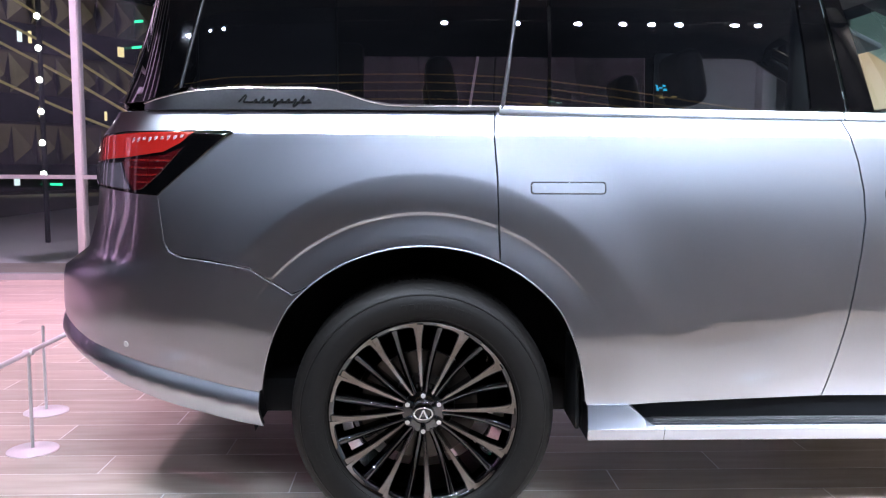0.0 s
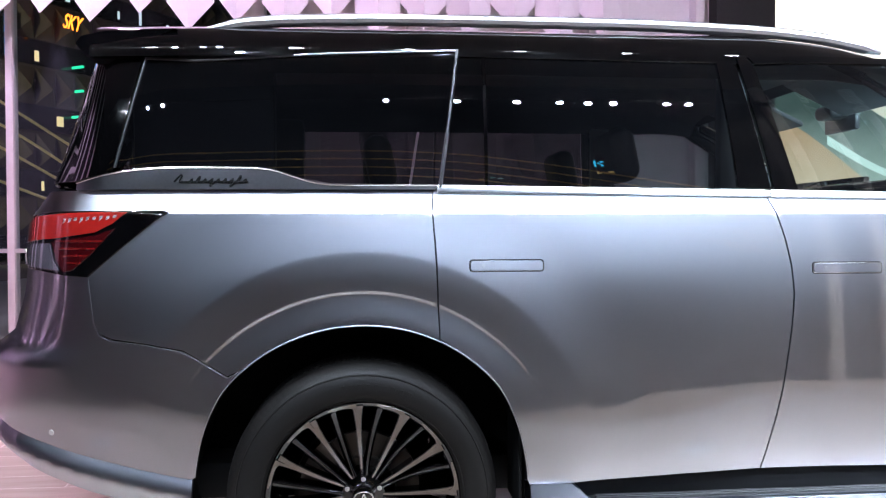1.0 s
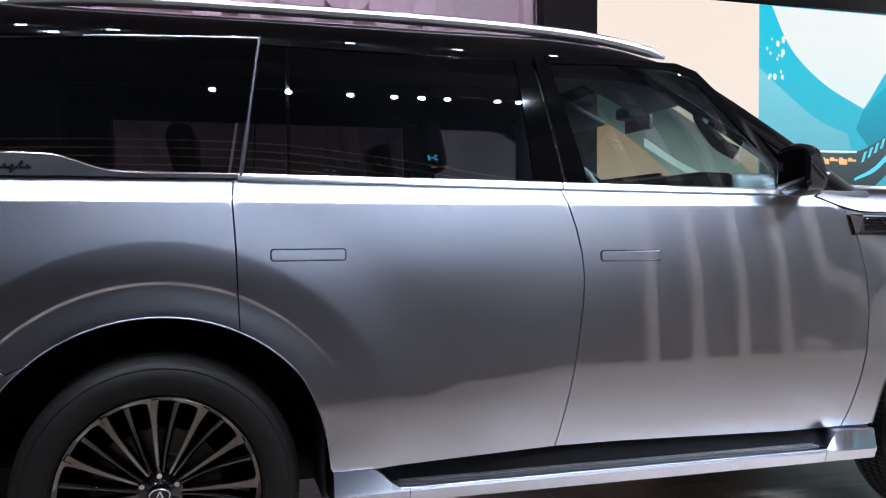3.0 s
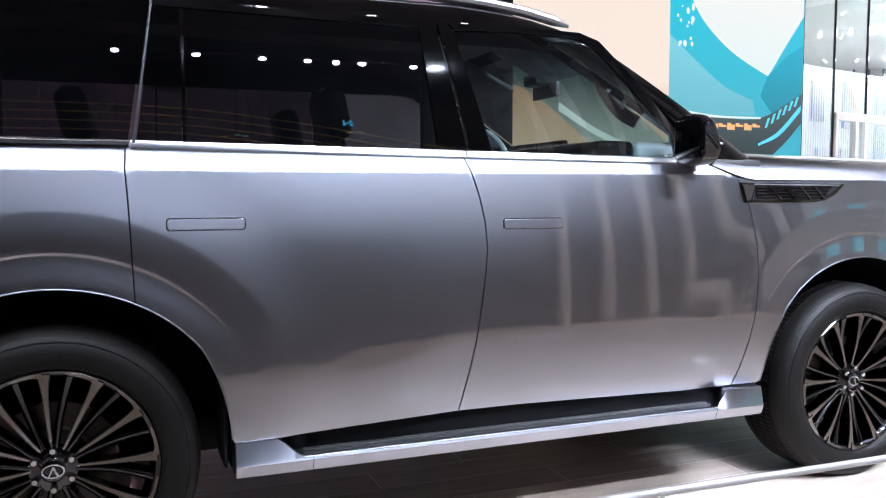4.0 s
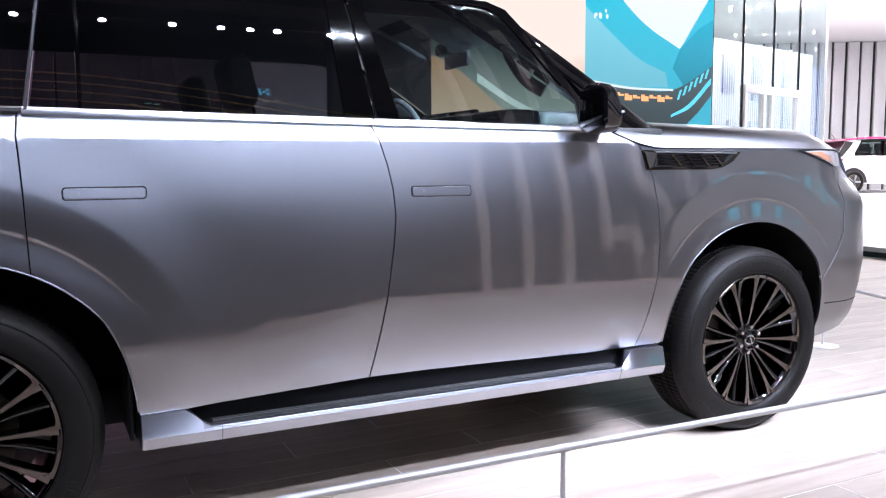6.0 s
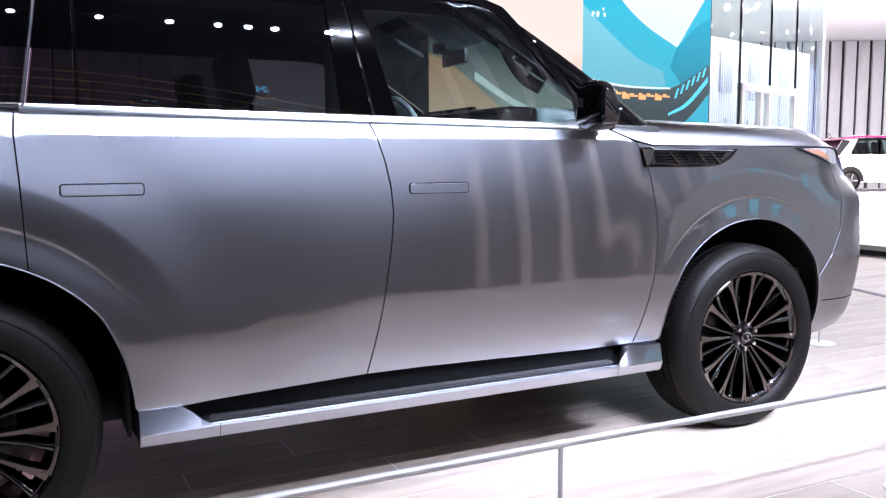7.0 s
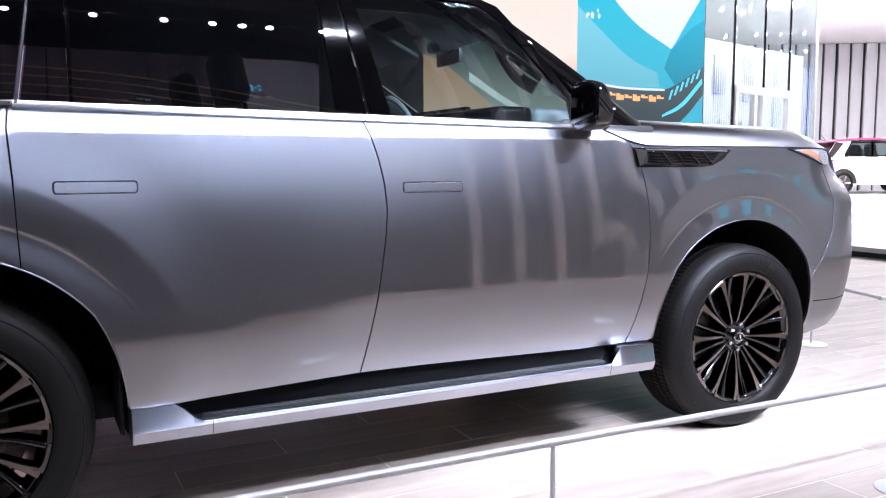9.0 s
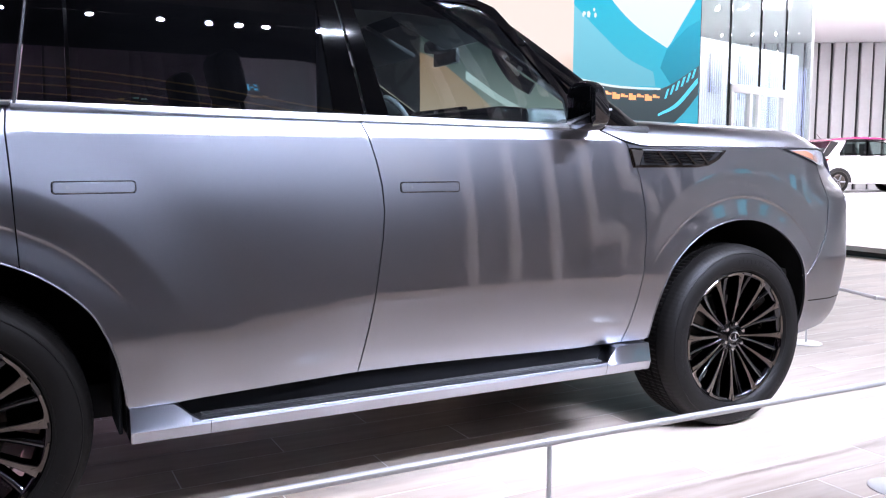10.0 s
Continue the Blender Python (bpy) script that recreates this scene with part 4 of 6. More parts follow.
# ---- wheels ----
def wheel():
    """Built about the origin with its axle along y and its face to -y."""
    prof = [(0.270, 0.20), (0.270, 0.02), (0.281, 0.004), (0.2925, -0.002), (0.297, 0.001), (0.298, 0.012), (0.290, 0.03)]
    rim = lathe("wheel", prof, RIMBLACK, None, "gloss black multi-spoke alloy wheel with machined faces", 96)
    tyre_prof = [(0.290, 0.016), (0.299, -0.006), (0.312, -0.017), (0.332, -0.022), (0.352, -0.022), (0.372, -0.017), (0.388, -0.008), (0.3985, 0.004), (0.4065, 0.016), (0.411, 0.030), (0.4125, 0.045)]
    n0 = len(tyre_prof)
    for y0, y1 in ((0.062, 0.070), (0.108, 0.119), (0.152, 0.163), (0.200, 0.208)):
        tyre_prof += [(0.4145, y0), (0.406, y0 + 0.001), (0.406, y1 - 0.001), (0.4145, y1)]
    tyre_prof += [(0.411, 0.240), (0.40, 0.262), (0.372, 0.285), (0.33, 0.288), (0.290, 0.258)]
    segs = 360

    def wob(i, j):
        shoulder = 7 <= j <= n0
        centre = n0 < j < len(tyre_prof) - 5
        if (shoulder or centre) and i % 3 == 0:
            return -0.005 if centre else -0.0012
        return 0.0
    lathe("tyre", tyre_prof, RUBBER, rim, "black road tyre with ribbed tread", segs, wobble=wob, sharp=40)
    for r, w in ((0.305, 0.0012), (0.378, 0.0014)):
        y = -0.0125 if r < 0.33 else -0.0145
        lathe("sidewall_bead", [(r - 0.003, y + 0.002), (r - 0.001, y - w), (r + 0.001, y - w), (r + 0.003, y + 0.003)], RUBBER, rim, "", 96)
    rnd = random.Random(2)
    for a0 in (80, 205, 330):
        for k in range(9):
            a = radians(a0 + 4.2 * k)
            w = 0.006 + 0.002 * rnd.random()
            bm = box_bm(-w, w, -0.0232, -0.0205, 0.335, 0.353, 0.0006, 1)
            bmesh.ops.rotate(bm, cent=(0, 0, 0), matrix=Matrix.Rotation(a - math.pi / 2, 3, "Y"), verts=bm.verts)
            part("raised_mark", bm, RUBBER, rim)

    def spoke(mat_face, w0, w1, r0, r1, y0, y1, skew, depth, head):
        """Side walls in black with a face laid on top."""
        def outline(g):
            pts = []
            for i in range(9):
                t = i / 8
                r = r0 + (r1 - r0) * t
                w = w0 + (w1 - w0) * t ** 1.25 + (head * step(0.80, 1.0, t))
                off = skew * math.sin(math.pi * t * 0.5)
                y = y0 + (y1 - y0) * t ** 0.7 - 0.004 * math.sin(math.pi * t)
                pts.append((r, w + g, off, y))
            return pts
        body, face = [], []
        for r, w, off, y in outline(0.0):
            body.append([Vector((off - w * 1.25, y + depth, r)), Vector((off - w, y + 0.001, r)), Vector((off + w, y + 0.001, r)), Vector((off + w * 1.25, y + depth, r))])
            face.append([Vector((off - w + 0.0012, y + 0.001, r)), Vector((off - w + 0.0022, y - 0.0014, r)), Vector((off + w - 0.0022, y - 0.0014, r)), Vector((off + w - 0.0012, y + 0.001, r))])
        return body, face

    for k in range(12):
        a = radians(30 * k - 2.5)
        body, face = spoke(MACHINED, 0.0042, 0.0118, 0.056, 0.284, 0.038, 0.0005, -0.004, 0.050, 0.0060)
        rot = Matrix.Rotation(a, 4, "Y")
        sp = loft("spoke", [[rot @ p for p in r] for r in body], RIMBLACK, rim, "gloss black spoke", caps=False, sharp=30)
        loft("spoke_face", [[rot @ p for p in r] for r in face], MACHINED, sp, "machined spoke face", sharp=30)
        # the head of each spoke sweeps into a lip along the rim
        arcs = []
        for q in range(13):
            b = a - radians(1.5 + 17.5 * q / 12)
            w0 = 0.2805 - 0.020 * math.exp(-q * 0.75) + 0.004 * step(10, 12, q)
            arcs.append([Vector((r * math.sin(b), y, r * math.cos(b))) for r, y in ((w0, 0.004), (w0 + 0.0008, -0.0024), (0.2905, -0.0048), (0.2945, -0.0022))])
        loft("rim_lip", arcs, MACHINED, sp, "machined rim lip", sharp=30)
        # a recessed black leg runs beside each spoke, from the end of its lip to the hub
        rows = []
        for q in range(11):
            t = q / 10
            b = a - radians(21.5 - 5.0 * t)
            r = 0.062 + 0.219 * t
            wd = 0.0105 + 0.0040 * t
            y = 0.032 + 0.010 * math.sin(math.pi * t) - 0.024 * t ** 2
            c, n_ = Vector((r * math.sin(b), 0, r * math.cos(b))), Vector((math.cos(b), 0, -math.sin(b)))
            rows.append([c + n_ * (u * wd) + Vector((0, y + h, 0)) for u, h in ((-1.15, 0.050), (-1.0, 0.016), (-0.85, 0.008), (-0.5, 0.002), (0.0, 0.0), (0.5, 0.002), (0.85, 0.008), (1.0, 0.016), (1.15, 0.050))])
        loft("recessed_spoke", rows, RIMBLACK, rim, "gloss black recessed spoke", sharp=70)
    lathe("hub", [(0.0, 0.024), (0.034, 0.024), (0.040, 0.030), (0.066, 0.036), (0.074, 0.048), (0.078, 0.10)], RIMBLACK, rim, "gloss black hub", 48)
    lathe("hub_cap", [(0.0, 0.014), (0.026, 0.015), (0.031, 0.018), (0.033, 0.026)], RIMBLACK, rim, "black hub cap", 40)
    ring = [(0.029 * math.cos(t), 0.0125, 0.0185 * math.sin(t)) for t in np.linspace(0, 2 * math.pi, 33)]
    sweep("emblem", ring, 0.0028, CHROME, rim, "chrome oval emblem", sides=6, caps=False)
    for sx in (-1, 1):
        sweep("emblem_bar", [(sx * 0.001, 0.0125, 0.012), (sx * 0.008, 0.0122, -0.005), (sx * 0.013, 0.0125, -0.015)], 0.0032, CHROME, rim, "", sides=6)
    for k in range(6):
        a = radians(60 * k + 30)
        bm = bmesh.new()
        bmesh.ops.create_cone(bm, cap_ends=True, segments=6, radius1=0.0125, radius2=0.0095, depth=0.030)
        bmesh.ops.rotate(bm, cent=(0, 0, 0), matrix=Matrix.Rotation(math.pi / 2, 3, "X"), verts=bm.verts)
        bmesh.ops.bevel(bm, geom=list(bm.edges), offset=0.0015, segments=1, affect="EDGES")
        bmesh.ops.translate(bm, vec=(0.057 * math.cos(a), 0.024, 0.057 * math.sin(a)), verts=bm.verts)
        part("lug_nut", bm, CHROME, rim, "chrome lug nut")
    lathe("brake_disc", [(0.06, 0.105), (0.10, 0.10), (0.105, 0.115), (0.178, 0.115), (0.178, 0.14), (0.1, 0.14)], STEEL, rim, "steel brake disc", 64)
    rows = []
    for i in range(9):
        a = radians(130 + 80 * i / 8)
        rows.append([Vector((r * math.cos(a), y, r * math.sin(a))) for r, y in ((0.125, 0.09), (0.20, 0.085), (0.215, 0.10), (0.215, 0.155), (0.125, 0.155))])
    loft("brake_caliper", rows, STEEL, rim, "grey brake caliper", close=True, caps=True)
    lathe("wheel_barrel", [(0.255, 0.03), (0.25, 0.12), (0.252, 0.24)], RIMBLACK, rim, "", 64)
    return rim


w = wheel()
w.parent = car
w.location = (0, -HALF + 0.012, HUB)
for x, turn, near in ((BASE, 7, True), (0, 0, False), (BASE, 0, False)):
    c = copy_thing(w, pose(0, 0, 0))
    c.parent = car
    c.matrix_basis = pose(x, -HALF + 0.012 if near else HALF - 0.012, HUB, 0, turn, 0 if near else 180)

# ---- cabin ----
def seat(x, y, mat, back=0.62, tilt=12, lift=0.0):
    back -= lift
    base = 0.82 + lift
    s = box("seat", x - 0.26, x + 0.26, y - 0.26, y + 0.26, 0.72 + lift, 0.88 + lift, mat, car, "dark leather seat", 0.05, 3)
    bm = box_bm(-0.07, 0.07, -0.25, 0.25, 0.0, back, 0.05, 3)
    bmesh.ops.rotate(bm, cent=(0, 0, 0), matrix=Matrix.Rotation(radians(-tilt), 3, "Y"), verts=bm.verts)
    bmesh.ops.translate(bm, vec=(x - 0.25, y, base), verts=bm.verts)
    part("seat_back", bm, mat, s)
    bm = box_bm(-0.05, 0.05, -0.14, 0.14, 0, 0.20, 0.045, 3)
    bmesh.ops.rotate(bm, cent=(0, 0, 0), matrix=Matrix.Rotation(radians(-tilt), 3, "Y"), verts=bm.verts)
    bmesh.ops.translate(bm, vec=(x - 0.25 - (back + 0.03) * math.sin(radians(tilt)), y, base + (back + 0.03) * math.cos(radians(tilt))), verts=bm.verts)
    part("headrest", bm, mat, s)
    return s


for y in (-0.43, 0.43):
    seat(1.35, y, LEATHER, 0.56)
    seat(0.40, y, LEATHER, 0.52, 12, 0.25)
    seat(-0.42, y, LEATHER, 0.46, 12, 0.25)
box("cabin_floor", 0.60, 2.45, -0.80, 0.80, 0.46, 0.62, LEATHER, car, "dark carpeted cabin floor", 0.02)
box("load_floor", -1.0, 0.62, -0.84, 0.84, 0.955, 0.985, LEATHER, car, "dark carpeted load floor", 0.01)
box("dashboard", 2.15, 2.42, -0.86, 0.86, 0.95, 1.378, LEATHER, car, "dark dashboard", 0.06, 3)
box("dash_top", 2.06, 2.42, -0.845, 0.84, 1.31, 1.398, PALE, car, "pale grey dashboard top", 0.03, 4)
box("dash_cowl", 1.90, 2.07, -0.83, 0.10, 1.20, 1.402, BLACK, car, "black dashboard binnacle", 0.03, 4)
box("dash_screen", 2.13, 2.16, -0.15, 0.78, 1.24, 1.445, BLACK, car, "wide black dashboard screen", 0.006)
ring_pts = [(2.06 - 0.075 * math.cos(t), 0.43 + 0.185 * math.sin(t), 1.345 + 0.172 * math.cos(t)) for t in np.linspace(0, 2 * math.pi, 33)]
sw = sweep("steering_wheel", ring_pts, 0.015, PALE, car, "pale leather steering wheel", sides=8, caps=False)
box("steering_hub", 2.04, 2.12, 0.35, 0.51, 1.28, 1.39, LEATHER, sw, "", 0.02)
box("steering_spoke", 2.05, 2.075, 0.26, 0.60, 1.325, 1.36, LEATHER, sw, "", 0.006)
box("inside_mirror", 2.11, 2.135, -0.12, 0.12, 1.65, 1.72, LEATHER, car, "dark inside mirror", 0.01)
sweep("mirror_stalk", [(2.13, 0, 1.70), (2.10, 0, 1.76)], 0.014, LEATHER, car, "", sides=8)
both(sweep("grab_handle", smooth_path([(1.93, -0.79, 1.665), (1.955, -0.765, 1.615), (2.0, -0.755, 1.56), (2.045, -0.765, 1.51), (2.09, -0.80, 1.475)], 5), 0.027, TRIM, car, "black grab handle"))
both(sweep("grab_inset", smooth_path([(1.965, -0.785, 1.600), (2.0, -0.783, 1.565), (2.035, -0.785, 1.528)], 5), 0.009, BRIGHT, car, "silver grab handle inset", sides=8))
both(sweep("seat_belt", [(1.24, -0.80, 1.68), (1.33, -0.78, 1.40), (1.38, -0.76, 1.2)], 0.024, PALE, car, "", sides=6, flat=0.3))
both(box("pillar_trim", 1.20, 1.30, -0.80, -0.76, 1.3, 1.75, PALE, car, "pale pillar trim", 0.01))
both(box("rear_trim", -0.74, -0.28, -0.73, -0.69, 1.30, 1.78, LEATHER, car, "dark inner side trim", 0.03))
both(box("door_card", 0.62, 2.3, -0.90, -0.86, 0.55, 1.31, LEATHER, car, "dark inner door card", 0.01))

# ---- hall: floor ----
FX0, FX1, FY0, FY1 = -9.0, 36.0, -5.6, 30.0


def wood_tiles():
    m, n, l, b = nodes_of("pale_wood_tile")
    tc, oi = n.new("ShaderNodeTexCoord"), n.new("ShaderNodeObjectInfo")
    geo = n.new("ShaderNodeNewGeometry")
    mp = n.new("ShaderNodeMapping")
    mp.inputs["Scale"].default_value = (0.8, 5.5, 1)
    add = n.new("ShaderNodeVectorMath")
    add.operation = "ADD"
    comb = n.new("ShaderNodeCombineXYZ")
    mm = n.new("ShaderNodeMath")
    mm.operation = "MULTIPLY"
    mm.inputs[1].default_value = 40
    rn = n.new("ShaderNodeMath")
    rn.operation = "ADD"
    fr = n.new("ShaderNodeMath")
    fr.operation = "FRACT"
    l.new(geo.outputs["Random Per Island"], rn.inputs[0])
    l.new(oi.outputs["Random"], rn.inputs[1])
    l.new(rn.outputs[0], fr.inputs[0])
    l.new(fr.outputs[0], mm.inputs[0])
    l.new(mm.outputs[0], comb.inputs[0])
    l.new(mm.outputs[0], comb.inputs[1])
    l.new(tc.outputs["Object"], add.inputs[0])
    l.new(comb.outputs[0], add.inputs[1])
    l.new(add.outputs[0], mp.inputs["Vector"])
    no = n.new("ShaderNodeTexNoise")
    no.inputs["Scale"].default_value, no.inputs["Detail"].default_value = 3.0, 8
    l.new(mp.outputs[0], no.inputs["Vector"])
    ramp = n.new("ShaderNodeValToRGB")
    ramp.color_ramp.elements[0].position, ramp.color_ramp.elements[1].position = 0.3, 0.72
    ramp.color_ramp.elements[0].color = (0.400, 0.318, 0.258, 1)
    ramp.color_ramp.elements[1].color = (0.515, 0.435, 0.370, 1)
    l.new(no.outputs["Fac"], ramp.inputs[0])
    hs = n.new("ShaderNodeHueSaturation")
    mr = n.new("ShaderNodeMapRange")
    mr.inputs["To Min"].default_value, mr.inputs["To Max"].default_value = 0.86, 1.1
    l.new(fr.outputs[0], mr.inputs["Value"])
    l.new(mr.outputs[0], hs.inputs["Value"])
    l.new(ramp.outputs[0], hs.inputs["Color"])
    l.new(hs.outputs[0], b.inputs["Base Color"])
    b.inputs["Roughness"].default_value = 0.46
    b.inputs["Specular IOR Level"].default_value = 0.3
    bp = n.new("ShaderNodeBump")
    bp.inputs["Strength"].default_value, bp.inputs["Distance"].default_value = 0.15, 0.001
    l.new(no.outputs["Fac"], bp.inputs["Height"])
    l.new(bp.outputs[0], b.inputs["Normal"])
    return m


WOOD = wood_tiles()
JOINT = plain("pale_joint", (0.80, 0.775, 0.765), 0.6, vary=0.05, scale=3)
HALLFLOOR = plain("white_hall_floor", (0.72, 0.71, 0.70), 0.25, vary=0.05, scale=0.6)
floor = tagged(box("floor", FX0, FX1, FY0, FY1, -0.12, -0.0004, JOINT), "pale floor of exhibition hall", "floor", kind="structure")
TW, TL = 0.20, 1.2


verts, faces, near_planks = [], [], []
for j in range(int((7.4 - FY0) / TW)):
    y = FY0 + j * TW
    off = (j * 0.37) % 1.0 * TL
    x = -9 + off - TL
    while x < 9.6:
        a, b_ = max(x, -9.0) + 0.0026, min(x + TL, 9.6) - 0.0026
        if -2.6 < x < 6.4 and -1.9 < y < 2.5:
            near_planks.append((x, y))
        elif b_ - a > 0.05:
            k = len(verts)
            verts += [(a, y + 0.0026, 0), (b_, y + 0.0026, 0), (b_, y + TW - 0.0026, 0), (a, y + TW - 0.0026, 0),
                      (a, y + 0.0026, -0.004), (b_, y + 0.0026, -0.004), (b_, y + TW - 0.0026, -0.004), (a, y + TW - 0.0026, -0.004)]
            faces += [(k, k + 1, k + 2, k + 3), (k, k + 4, k + 5, k + 1), (k + 1, k + 5, k + 6, k + 2), (k + 2, k + 6, k + 7, k + 3), (k + 3, k + 7, k + 4, k)]
        x += TL
planks = mesh_ob("planks", verts, faces, WOOD, floor, "pale wood-look floor planks", smooth=False)
planks["kind"] = "stuff"
hall = tagged(box("hall_floor", 9.62, FX1, FY0, FY1, 0.07, 0.13, HALLFLOOR), "glossy white raised hall floor", "floor", kind="structure")
box("plinth_edge", 9.66, 9.72, FY0, FY1, -0.004, 0.07, TRIM, hall, "dark recess under raised floor")

# ---- hall: walls and ceilings ----
tagged(box("ceiling_1", FX0, 9.0, FY0 - 0.2, 7.0, 6.2, 6.4, CEILING), "dark ceiling over the stand", "ceiling", kind="structure")
tagged(box("ceiling_2", 9.0, FX1, FY0 - 0.2, FY1, 5.2, 5.4, WHITE), "white hall ceiling with round downlights", "ceiling", kind="structure")
tagged(box("ceiling_drop", 8.9, 9.0, FY0 - 0.2, 7.0, 5.2, 6.4, WHITE), "white ceiling step", "ceiling", kind="structure")
tagged(box("wall_back", FX0, 4.55, FY0 - 0.2, FY0, 0, 6.2, BLACKWALL), "black wall behind the viewer", "wall", kind="structure")
tagged(box("wall_back_2", 4.55, 8.3, FY0 - 0.2, FY0, 0, 6.2, DIMWALL), "dark grey wall with upright fins", "wall", kind="structure")
tagged(box("wall_west", FX0 - 0.2, FX0, FY0 - 0.2, 6.0, 0, 6.2, BLACKWALL), "dark side wall", "wall", kind="structure")
for y in (-2.6, -0.9, 0.9, 2.6, 4.4):
    tagged(box("column", FX0, FX0 + 0.2, y - 0.22, y + 0.22, 0.0, 6.2, WHITE, None, "", 0.008), "slim white column lit magenta on dark wall", "column", "side wall columns")
tagged(box("wall_east", FX1, FX1 + 0.2, FY0, FY1, 0, 5.4, GREY), "grey far wall", "wall", kind="structure")
tagged(box("wall_south", 8.3, FX1, FY0 - 0.2, FY0, 0, 5.4, HALLGREY), "pale grey wall behind the viewer", "wall", kind="structure")
tagged(box("wall_return", 8.9, 9.0, 6.5, FY1, 0, 5.4, WHITE), "white return wall beside the screen", "wall", kind="structure")
for k in range(6):
    x = 4.72 + 0.58 * k
    tagged(box("wall_fin", x, x + 0.14, FY0, FY0 + 0.12, 0.0, 6.2, PALEFIN, None, "", 0.01), "pale upright fin on black wall", "wall fin", "fins behind the viewer")
TEAL = glowing("teal_window_light", (0.12, 0.55, 0.72), 0.8)
for k in range(7):
    x = 8.6 + (1.5 + 0.35 * k) * k * 0.75
    wd = 0.5 + 0.10 * k
    pn = tagged(box("teal_panel", x, x + wd, FY0 - 0.002, FY0 + 0.08, 1.75, 2.45 + 0.10 * k, TEAL, None, "", 0.01), "teal lit wall panel with pale frame", "light panel", "teal panels")
    box("panel_frame", x - 0.06, x + wd + 0.06, FY0 + 0.002, FY0 + 0.06, 2.47 + 0.10 * k, 2.55 + 0.10 * k, WHITE, pn, "pale frame")

# ribbed wall far off
far = tagged(box("wall_north", -6, 16, 0.0, 0.2, 0, 5.2, BLACKWALL), "far wall of grey upright panels", "wall", kind="structure")
far.matrix_world = pose(22.2, 18.6, 0, 0, 0, -32)
for k in range(48):
    x = -5.9 + 0.45 * k
    box("panel", x, x + 0.36, -0.10 - 0.06 * (k % 2), -0.002, 0.13, 5.19, HALLGREY, far, "", 0.015)

# ---- glass wall with the night behind ----
PINKISH = plain("white_column", (0.78, 0.76, 0.77), 0.4, vary=0.03)
for x, wd in ((-7.6, 0.07), (-3.40, 0.07), (-1.05, 0.22), (0.55, 0.16), (2.55, 0.42), (3.55, 0.10)):
    tagged(box("column", x - wd / 2, x + wd / 2, 6.03 - min(wd, 0.16), 6.10, 0.0, 6.2, PINKISH, None, "", 0.008), "slim white column lit magenta", "column", "glass wall columns")
win = tagged(box("window_1", FX0, -0.9, 6.00, 6.02, 0.06, 6.2, BOOTH), "tall glass wall onto the night street", "window", kind="structure")
box("window_rail", FX0, -0.9, 5.97, 6.05, 1.02, 1.06, TUBE, win)
box("window_sill", FX0, -0.9, 5.94, 6.08, 0.0, 0.06, TUBE, win)
tagged(box("wall_panel_1", -0.9, 4.0, 6.10, 6.25, 0.0, 6.2, WHITE), "pale wall panels lit pink", "wall", kind="structure")
tagged(box("wall_dark", 3.72, 4.36, 5.90, 6.25, 0.0, 6.2, BLACKWALL), "black wall strip beside the screen", "wall", kind="structure")


def folded_panel(x0, x1, z0, z1, z2):
    """One pleat of the hanging screen: a creased strip that ends in a point."""
    xm = (x0 + x1) / 2
    y = 5.75
    verts, faces = [], []
    for dy in (0.0, 0.012):
        verts += [(x0, y + dy, z2), (xm, y - 0.20 + dy, z2), (x1, y + dy, z2), (x1, y + dy, z1 + 0.85), (xm, y - 0.05 + dy, z1 + 0.5), (x0, y + dy, z1 + 0.85), (x0, y - 0.02 + dy, z1), (x1, y - 0.02 + dy, z1), (xm, y - 0.14 + dy, z0)]
    for k, rev in ((0, False), (9, True)):
        for f in ((0, 5, 4, 1), (1, 4, 3, 2), (5, 6, 4), (4, 7, 3), (6, 8, 4), (4, 8, 7)):
            f = tuple(q + k for q in f)
            faces.append(f[::-1] if rev else f)
    faces += [(6, 15, 17, 8), (8, 17, 16, 7)]
    ob = mesh_ob("folded_panel", verts, faces, PINKISH, smooth=False)
    return tagged(ob, "white folded triangular panel hanging before the glass", "hanging panel", "folded panels")


for k in range(19):
    x = -5.9 + 0.45 * k
    low = 3.38 - 0.012 * k - (0.0, 0.14, 0.04, 0.10)[k % 4]
    folded_panel(x, x + 0.448, low, low + 0.30, 6.2)

# ---- the large screen ----
SX0, SX1, SY, SZ0, SZ1 = 4.38, 8.68, 6.0, 0.35, 3.90


